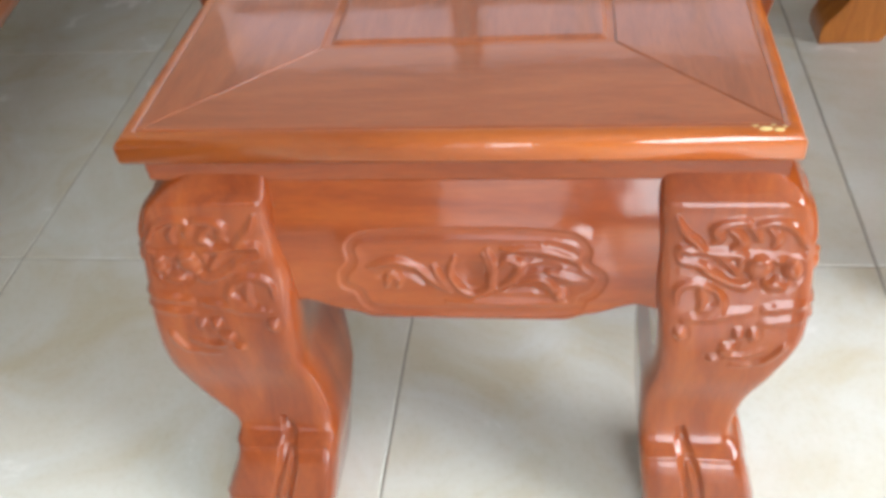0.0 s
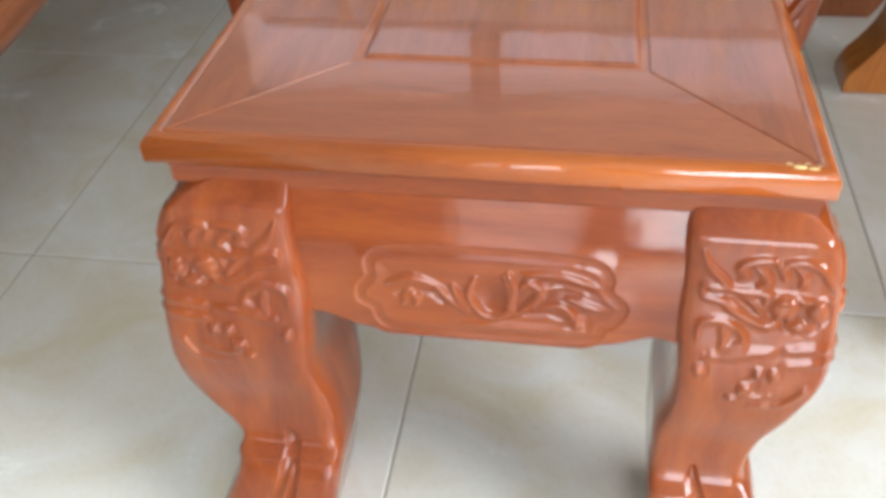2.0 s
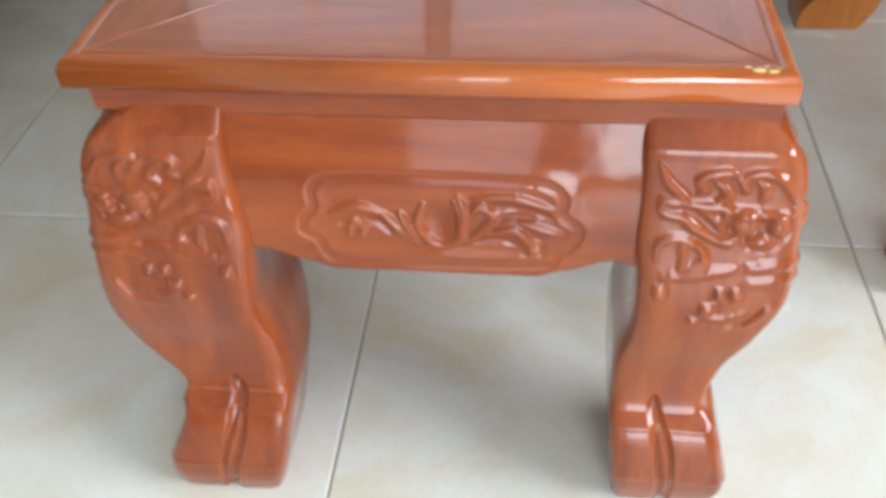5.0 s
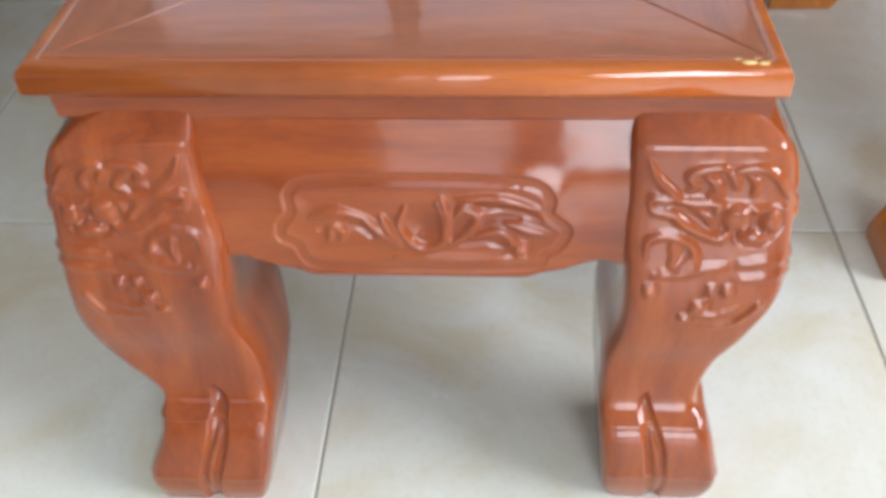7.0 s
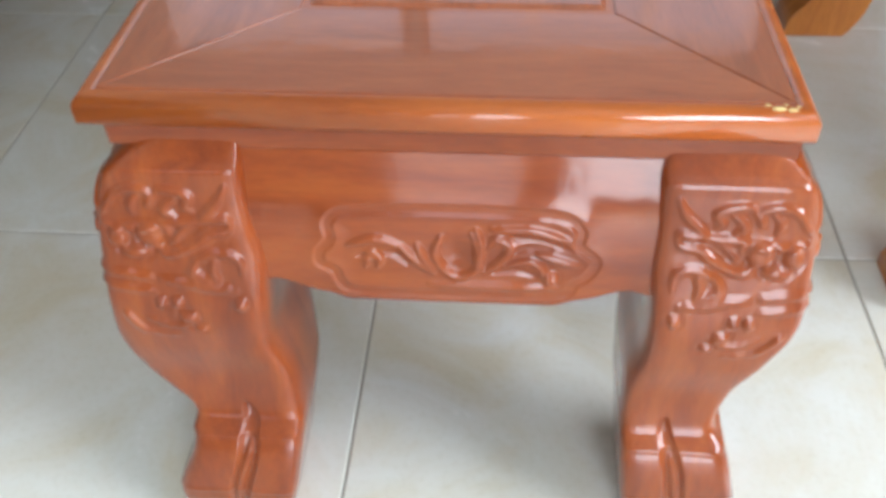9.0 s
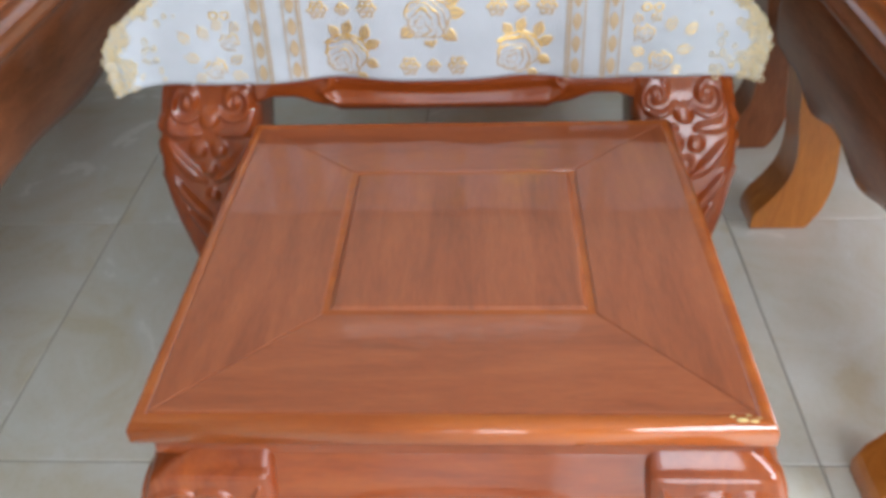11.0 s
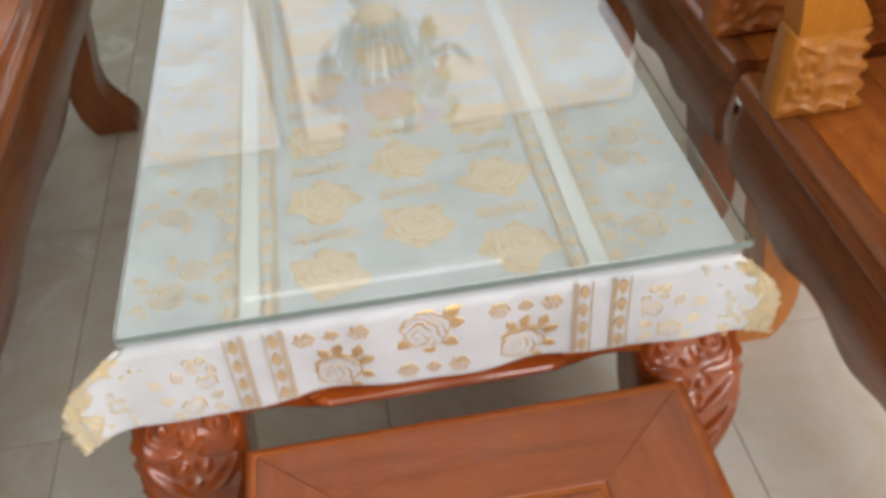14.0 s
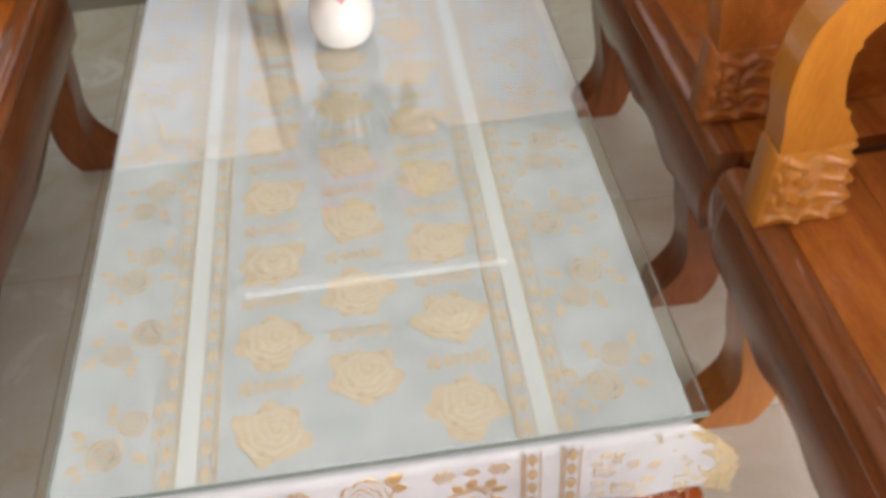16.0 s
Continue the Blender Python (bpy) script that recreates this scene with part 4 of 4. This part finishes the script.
def tablecloth():
    tc = thing("tablecloth", "white satin tablecloth with gold printed roses and lace ends", "tablecloth")
    bm = bmesh.new()
    nx, ny = 24, 46
    rows = []
    for j in range(ny):
        y = 0.466 + (TY1 - 0.004 - 0.466) * j / (ny - 1)
        rows.append([(-0.318 + 0.592 * i / nx, y, CZ + 0.0003 * math.sin(i * 1.7 + j)) for i in range(nx + 1)])
    under = [[(x, y, 0.5135) for x, y, z in r] for r in rows]
    skin(bm, rows, closed=False, caps=False)
    skin(bm, under, closed=False, caps=False)
    flat = part("cloth_top", bm, cloth, tc, smooth=True)
    bm = bmesh.new()
    n, m = 130, 24
    skin(bm, [[drape_point(0.012 + 0.976 * i / n, j / m) for i in range(n + 1)] for j in range(m + 1)], closed=False, caps=False)
    drape = part("cloth_drape", bm, cloth, tc, "hanging white end of the cloth", smooth=True)
    mod = drape.modifiers.new("thickness", "SOLIDIFY")
    mod.thickness, mod.offset = 0.0008, 1
    # motifs on the flat top
    roses = [rose_mesh("rose_motif", (gold_pale, cream), 0.088, k) for k in range(4)]
    sprig = sprig_mesh("sprig_motif", gold_pale, 0.070, 3)
    cluster = [cluster_mesh("flower_spray_motif", gold_pale, 0.105, k) for k in range(3)]
    dash = dash_mesh("band_link_motif", gold_pale, 0.026)
    dash_v = dash_mesh("band_link_motif", gold_soft, 0.025)
    rnd = random.Random(4)

    def lay(mesh, x, y, turn, k=1.0):
        ob = new(mesh.name.split(".")[0], mesh)
        ob.parent = flat
        ob.matrix_basis = Matrix.Translation((x, y, CZ + 0.0006)) @ pose(0, 0, 0, 0, 0, turn) @ Matrix.Scale(k, 4)

    for k in range(11):
        for x, dy in ((-0.118, 0.006), (-0.026, 0.058), (0.068, 0.006)):
            y = 0.509 + dy + 0.1105 * k
            if y < TY1 - 0.05:
                lay(roses[rnd.randrange(4)], x, y, rnd.uniform(-30, 30))
                if y + 0.058 < TY1 - 0.03:
                    lay(sprig, x, y + 0.0553, 0)
        for x in (-0.262, 0.212):
            y = 0.535 + 0.1105 * k
            if y < TY1 - 0.05:
                lay(cluster[rnd.randrange(3)], x, y, 180 * (k % 2) + rnd.uniform(-20, 20))
    for x in (-0.214, -0.177, 0.120, 0.158):
        for k in range(46):
            lay(dash, x, 0.482 + 0.0272 * k, 0 if x < 0 else 180)

    for x in (-0.1955, 0.139):
        part("satin_stripe", box_bm(x - 0.009, x + 0.009, 0.468, TY1 - 0.006, CZ + 0.0003, CZ + 0.0007), satin, flat, "brighter woven stripe")

    # motifs on the hanging end
    def hang(mesh, x, z, turn, k=1.0):
        t = (CZ - z) / 0.102
        w = drape_flare(t)
        s = (x - (-0.318 - 0.064 * w)) / (0.592 + 0.110 * w)
        p = drape_point(s, t)
        q = drape_point(s + 0.01, t) - drape_point(s - 0.01, t)
        ob = new(mesh.name.split(".")[0], mesh)
        ob.parent = drape
        ob.matrix_basis = Matrix.Translation(p + Vector((0, -0.0022, 0))) @ pose(0, 0, 0, 88, 0, math.degrees(math.atan2(q.y, q.x))) @ pose(0, 0, 0, 0, 0, turn) @ Matrix.Scale(k, 4)

    foil, faint = (gold, cloth), (gold, cloth)
    print_on_drape("rose_motif", -0.034, 0.487, 0.090, 0.066, rose_with_leaves, 0.4, foil, drape)
    print_on_drape("rose_motif", -0.124, 0.443, 0.090, 0.084, rose_with_crown, 1.3, foil, drape)
    print_on_drape("rose_motif", 0.060, 0.443, 0.090, 0.084, rose_with_crown, 2.1, foil, drape)
    for x, z in ((-0.030, 0.434), (-0.124, 0.496), (0.064, 0.496)):
        print_on_drape("sprig_motif", x, z, 0.076, 0.024, rosette_row, 3 * x, faint, drape)
    print_on_drape("flower_spray_motif", -0.268, 0.455, 0.096, 0.090, rose_spray, 0.5, foil, drape)
    print_on_drape("flower_spray_motif", 0.212, 0.455, 0.096, 0.090, lambda x, y, k: rose_spray(-x, y, k), 1.6, foil, drape)
    for x in (-0.214, -0.177, 0.120, 0.158):
        for k in range(4):
            hang(dash_v, x, 0.504 - 0.0245 * k, 0 if x < 0 else 180)
    # lace at both ends of the hem: loops of cord and pierced scallops
    for side in (0, 1):
        bm = bmesh.new()
        rnd = random.Random(20 + side)

        def ring(s, t, r, tube):
            p = drape_point(s, t)
            m = Matrix.Translation(p + Vector((0, -0.0012, 0))) @ pose(0, 0, 0, 90 + rnd.uniform(-14, 14), rnd.uniform(-14, 14), 0)
            n1, n2 = 8, 3
            stretch = rnd.uniform(0.6, 1.7)
            rings = []
            for i in range(n1):
                a = 2 * math.pi * i / n1
                rings.append([m @ Vector(((r + tube * math.cos(b)) * math.cos(a), (r + tube * math.cos(b)) * math.sin(a) * stretch, tube * math.sin(b))) for b in np.linspace(0, 2 * math.pi, n2, endpoint=False)])
            rings.append(rings[0])
            skin(bm, rings, caps=False)
        for i in range(20):
            for j in range(24):
                s = 0.001 + 0.0042 * i
                t = 0.09 + 0.039 * j
                if i > 4 + 0.22 * j + 2.0 * math.sin(j * 0.8) and rnd.random() < 0.93:
                    continue
                s2 = s - 0.004 * abs(math.sin(j * 0.75)) + rnd.uniform(-0.0015, 0.0015)
                ring(s2 if side == 0 else 1 - s2, min(1.03, t + rnd.uniform(-0.012, 0.012)), rnd.uniform(0.0012, 0.0030), rnd.uniform(0.0005, 0.0009))
        web = bmesh.new()
        edge = [[drape_point((lambda q: q if side == 0 else 1 - q)(0.001 + (0.0135 - 0.001) * i / 8 - 0.004 * abs(math.sin(j * 0.5)) * (i == 0)), 0.02 + 0.98 * j / 40) for i in range(9)] for j in range(41)]
        skin(web, edge, closed=False, caps=False)
        part("lace_ground", web, lace_ground, drape, "cream net behind the lace")
        part("lace_trim", bm, lace_mat, drape, "gold and cream lace at the cloth's corner", smooth=True)


tablecloth()


# ---- chairs and bench ----
def chair_leg_bm(y0, y1):
    """A sawn S-shaped leg, toe towards -x, from the rail down to the floor."""
    front = spline(((-0.020, 0.0), (-0.018, 0.028), (0.004, 0.058), (0.024, 0.095), (0.028, 0.14), (0.020, 0.19), (0.012, 0.255), (0.012, 0.27)), 26)
    back = spline(((0.080, 0.27), (0.082, 0.2), (0.090, 0.14), (0.094, 0.09), (0.086, 0.04), (0.066, 0.0)), 20)
    bm = bmesh.new()
    prism(bm, [tuple(p) for p in front] + [tuple(p) for p in back], y0, y1, "y", bevel=0.004)
    return bm


def arm_relief_block(cy, flip):
    """The carved foot of an arm: a block of small curling scales."""
    bm = bmesh.new()
    nx, nz = 44, 48
    U, V = np.meshgrid(np.linspace(0, 1, nx), np.linspace(0, 1, nz))
    D = np.zeros_like(U)
    for pts, w, s in ((((0.03, 0.10), (0.2, 0.16), (0.4, 0.08)), 0.03, 1), (((0.42, 0.08), (0.55, 0.17), (0.75, 0.08)), 0.03, 1), (((0.75, 0.1), (0.88, 0.17), (0.98, 0.08)), 0.03, 1),
                      (((0.1, 0.42), (0.12, 0.3), (0.26, 0.25), (0.34, 0.36), (0.25, 0.44), (0.2, 0.36)), 0.035, 1.3),
                      (((0.45, 0.3), (0.62, 0.42), (0.95, 0.33)), 0.035, 1.1), (((0.45, 0.22), (0.65, 0.3), (0.97, 0.23)), 0.03, -1),
                      (((0.08, 0.72), (0.12, 0.56), (0.3, 0.54), (0.36, 0.68), (0.24, 0.74), (0.2, 0.64)), 0.035, 1.3),
                      (((0.42, 0.55), (0.6, 0.66), (0.96, 0.56)), 0.035, 1.1), (((0.42, 0.47), (0.65, 0.56), (0.98, 0.46)), 0.03, -1),
                      (((0.15, 0.92), (0.4, 0.82), (0.6, 0.9), (0.9, 0.8)), 0.035, 1.2), (((0.5, 0.76), (0.7, 0.8), (0.96, 0.7)), 0.03, -1)):
        D += groove(U, V, pts, w, 0.007 * s)
    E = np.minimum(1, np.minimum(14 * np.minimum(U, 1 - U), 14 * np.minimum(V, 1 - V)))
    D = (D - 0.002) * E - 0.004 * (1 - E)
    X = 0.002 + (0.116 - 0.022 * V + 0.006 * np.sin(V * 26)) * U + 0.006 * V
    Z = 0.4212 + 0.118 * V
    f = [[bm.verts.new((X[j, i], cy - 0.028 - D[j, i], Z[j, i])) for i in range(nx)] for j in range(nz)]
    b = [[bm.verts.new((X[j, i], cy + 0.028 + D[j, i], Z[j, i])) for i in range(nx)] for j in range(nz)]
    for j in range(nz - 1):
        for i in range(nx - 1):
            bm.faces.new((f[j][i], f[j][i + 1], f[j + 1][i + 1], f[j + 1][i]))
            bm.faces.new((b[j][i + 1], b[j][i], b[j + 1][i], b[j + 1][i + 1]))
    for i in range(nx - 1):
        bm.faces.new((f[0][i + 1], f[0][i], b[0][i], b[0][i + 1]))
        bm.faces.new((f[-1][i], f[-1][i + 1], b[-1][i + 1], b[-1][i]))
    for j in range(nz - 1):
        bm.faces.new((f[j][0], f[j + 1][0], b[j + 1][0], b[j][0]))
        bm.faces.new((f[j + 1][-1], f[j][-1], b[j][-1], b[j + 1][-1]))
    return bm


def seat_unit(name, half, label, category, group="", leg_wood=None, arm_wood=None, panel_from=0.20):
    """A carved wooden seat that faces -x, its front edge at x = 0, its arms at y = -half and +half."""
    ch = thing(name, label, category, group)
    e = half + 0.09
    deep = 0.56
    # seat: moulded front rail, side rails and boards
    bm = bmesh.new()
    prof = spline(((0.014, 0.384), (0.002, 0.388), (-0.002, 0.398), (0.004, 0.408), (0.006, 0.416), (0.016, 0.4205), (0.030, 0.4195), (0.038, 0.4165), (0.046, 0.4165)), 22)
    prism(bm, [tuple(p) for p in prof] + [(0.046, 0.384)], -e, e, "y")
    part("front_rail", bm, brown_y, ch, "moulded brown front edge of the seat")
    n = max(3, round((deep - 0.05) / 0.13))
    for k in range(n):
        a = 0.047 + (deep - 0.047) * k / n
        part("seat_board", box_bm(a + 0.0006, 0.047 + (deep - 0.047) * (k + 1) / n - 0.0006, -e, e, 0.394, 0.4168, bevel=0.0012), seat_y, ch)
    # front rail below the seat, with a shaped lower edge
    def bottom(y):
        t = abs(y) / e
        return 0.248 - 0.010 * math.cos(t * math.pi * 4) * (1 - step(0.75, 0.9, t)) + 0.01 * step(0.78, 0.9, t)
    bm = apron_bm(-e + 0.01, e - 0.01, 0.384, bottom, lambda z: 0.012 - 0.010 * math.sin(math.pi * min(1, max(0, (0.384 - z) / 0.13))), 0.024, None, nx=70, nz=12)
    bmesh.ops.transform(bm, verts=bm.verts, matrix=pose(0, 0, 0, 0, 0, -90))
    part("apron", bm, brown_y, ch, "dark brown shaped rail", smooth=True)
    for s in (1, -1):
        part("side_rail", box_bm(0.05, deep - 0.02, s * (e - 0.022) - 0.012, s * (e - 0.022) + 0.012, 0.275, 0.392, bevel=0.003), brown_y, ch)
    for x in (0.0, deep - 0.10):
        for s in (1, -1):
            yc = s * (half - 0.02)
            bm = chair_leg_bm(yc - 0.036, yc + 0.036)
            bmesh.ops.transform(bm, verts=bm.verts, matrix=Matrix.Translation((x, 0, 0)))
            part("leg", bm, leg_wood or leg_z, ch, "S-shaped sawn wooden leg")
    # arms
    for s in (1, -1):
        cy = s * half
        part("arm_base", arm_relief_block(cy, s), arm_wood or amber_x, ch, "carved foot of the arm", smooth=True)
        line = spline(((0.060, 0.530), (0.042, 0.585), (0.034, 0.640), (0.044, 0.700), (0.090, 0.748), (0.150, 0.772), (0.240, 0.772), (0.38, 0.758), (0.545, 0.755)), 44)
        wid = np.interp(np.linspace(0, 1, 44), (0, 0.12, 0.35, 0.6, 1), (0.098, 0.070, 0.056, 0.058, 0.05))
        bm = bmesh.new()
        prism(bm, ribbon(line, wid), cy - 0.024, cy + 0.024, "y", bevel=0.006)
        part("arm_curve", bm, arm_wood or amber_x, ch, "curved arm support")
        part("side_panel", box_bm(panel_from, deep - 0.03, cy - 0.012, cy + 0.012, 0.4175, 0.70, bevel=0.004), seat_y, ch)
    # back
    for s in (1, -1):
        part("back_post", box_bm(deep - 0.03, deep + 0.03, s * half - 0.035, s * half + 0.035, 0.4175, 0.97, bevel=0.008), brown_z, ch)
    part("back_rail", box_bm(deep - 0.028, deep + 0.028, -half + 0.036, half - 0.036, 0.88, 0.965, bevel=0.01), brown_y, ch)
    part("back_rail", box_bm(deep - 0.02, deep + 0.02, -half + 0.036, half - 0.036, 0.47, 0.53, bevel=0.006), brown_y, ch)
    m = max(2, round(half / 0.16))
    for k in range(m):
        a = -half + 0.05 + (2 * half - 0.1) * k / m
        b = -half + 0.05 + (2 * half - 0.1) * (k + 1) / m
        part("back_panel", box_bm(deep - 0.010, deep + 0.010, a + 0.02, b - 0.02, 0.531, 0.879, bevel=0.004), brown_z, ch)
    return ch


seat_y = wood("brown_red_seat_board", (0.36, 0.098, 0.022), (0.50, 0.150, 0.032), (0.60, 0.20, 0.045), (12, 1.8, 12), rough=0.28)
armchair = seat_unit("armchair", 0.297, "brown and amber carved wooden armchair beside the coffee table", "armchair", "armchairs round the table")
armchair.matrix_basis = pose(0.470, 0.513, 0)
panelled = seat_unit("armchair", 0.297, "dark brown wooden armchair with solid side panels", "armchair", "armchairs round the table", leg_wood=brown_z, arm_wood=seat_y, panel_from=0.035)
panelled.matrix_basis = pose(0.472, 1.322, 0)
copy_thing(armchair, pose(-0.02, 1.98, 0, 0, 0, 90))
bench = seat_unit("bench", 0.86, "long dark brown carved wooden bench beside the coffee table", "bench", leg_wood=brown_z)
bench.matrix_basis = pose(-0.575, 0.80, 0, 0, 0, 180)


# ---- vase of flowers on the table ----
def vase():
    top = thing("flower_vase", "white porcelain vase with yellow and pink flowers", "vase", at=(-0.014, 1.172, 0.5312))
    bm = bmesh.new()
    prof = spline(((0.0, 0.0), (0.034, 0.0), (0.042, 0.008), (0.047, 0.03), (0.043, 0.055), (0.030, 0.075), (0.027, 0.085), (0.032, 0.093), (0.028, 0.093), (0.023, 0.084), (0.025, 0.07)), 30)
    skin(bm, [[(max(r, 0.0005) * math.cos(a), max(r, 0.0005) * math.sin(a), z) for a in np.linspace(0, 2 * math.pi, 32, endpoint=False)] for r, z in prof])
    part("vase", bm, porcelain, top, smooth=True)
    rnd = random.Random(11)
    for k in range(56):
        a, r = rnd.uniform(0, 6.28), 0.115 * math.sqrt(rnd.random())
        p = Vector((r * math.cos(a), r * math.sin(a), 0.180 + rnd.uniform(0.0, 0.085) - 0.25 * r))
        bm = bmesh.new()
        pts = spline(((0, 0, 0.075), (p.x * 0.4, p.y * 0.4, 0.095), tuple(p)), 6)
        skin(bm, [[tuple(Vector(q) + Vector((0.0015 * math.cos(b), 0.0015 * math.sin(b), 0))) for b in (0, 2.1, 4.2)] for q in pts])
        part("stem", bm, leaf_green, top)
        if k % 9 == 8:
            bm = bmesh.new()
            for i in range(3):
                d = rnd.uniform(0, 6.28)
                vs = [bm.verts.new((p.x + x * math.cos(d) - y * math.sin(d), p.y + x * math.sin(d) + y * math.cos(d), p.z - 0.01 + 0.7 * x + 0.3 * abs(y))) for x, y in leaf_pts(0, 0, 0, 0.045, 0.010)]
                bm.faces.new(vs)
            part("leaf", bm, leaf_green, top)
        else:
            mat = (petal_yellow, petal_yellow, petal_pink, petal_lilac, petal_white, petal_pink)[k % 6] if p.x > -0.03 else (petal_pink, petal_lilac, petal_pink, petal_yellow)[k % 4]
            bm = bmesh.new()
            out = Vector((p.x, p.y - 0.03, 0.03)).normalized()
            q = out.to_track_quat("Z", "Y").to_matrix().to_4x4()
            for ring_r, count, lift in ((0.030, 8, 0.2), (0.020, 6, 0.7)):
                for i in range(count):
                    d = i * 6.28 / count + rnd.uniform(-0.15, 0.15)
                    vs = [bm.verts.new(p + (q @ Vector((x * math.cos(d) - y * math.sin(d), x * math.sin(d) + y * math.cos(d), lift * x + 0.2 * abs(y))))) for x, y in leaf_pts(0.003, 0, 0, ring_r, ring_r * 0.36, 5)]
                    bm.faces.new(vs)
            part("blossom", bm, mat, top)


vase()

# ---- tube lamp on the back wall ----
tube = thing("tube_lamp", "white fluorescent tube lamp on the back wall", "lamp", at=(-0.1, 2.71, 2.71))
part("housing", box_bm(-0.62, 0.62, 0.0, 0.04, -0.025, 0.025, bevel=0.006), white_paint, tube)
bm = bmesh.new()
skin(bm, [[(x, -0.018 + 0.010 * math.cos(a), 0.010 * math.sin(a)) for a in np.linspace(0, 2 * math.pi, 14, endpoint=False)] for x in (-0.58, 0.58)])
part("tube", bm, lit_tube, tube, "glowing white tube", smooth=True)

# ---- floor tiles ----
floor = tagged(part("floor", box_bm(-1.62, 2.45, -2.45, 2.75, -0.12, -0.0015), grout), "cream glazed tile floor with dark joints", "floor", kind="structure")
PX, PY, JX, JY = 0.5085, 0.5085, -0.0900, 0.2745
bm = bmesh.new()
hx = PX / 2 - 0.0009
box(bm, -hx, hx, -hx, hx, -0.01, 0.0, bevel=0.0012, seg=1)
tile_mesh = bpy.data.meshes.new("tile")
bm.to_mesh(tile_mesh)
bm.free()
tile_mesh.materials.append(tile)
for i in range(-5, 5):
    for j in range(-6, 5):
        x, y = JX + PX * (i + 0.5), JY + PY * (j + 0.5)
        if -1.63 < x - hx and x + hx < 2.46 and -2.46 < y - hx and y + hx < 2.76:
            ob = new("tile", tile_mesh)
            ob.parent = floor
            ob.location = (x, y, 0)
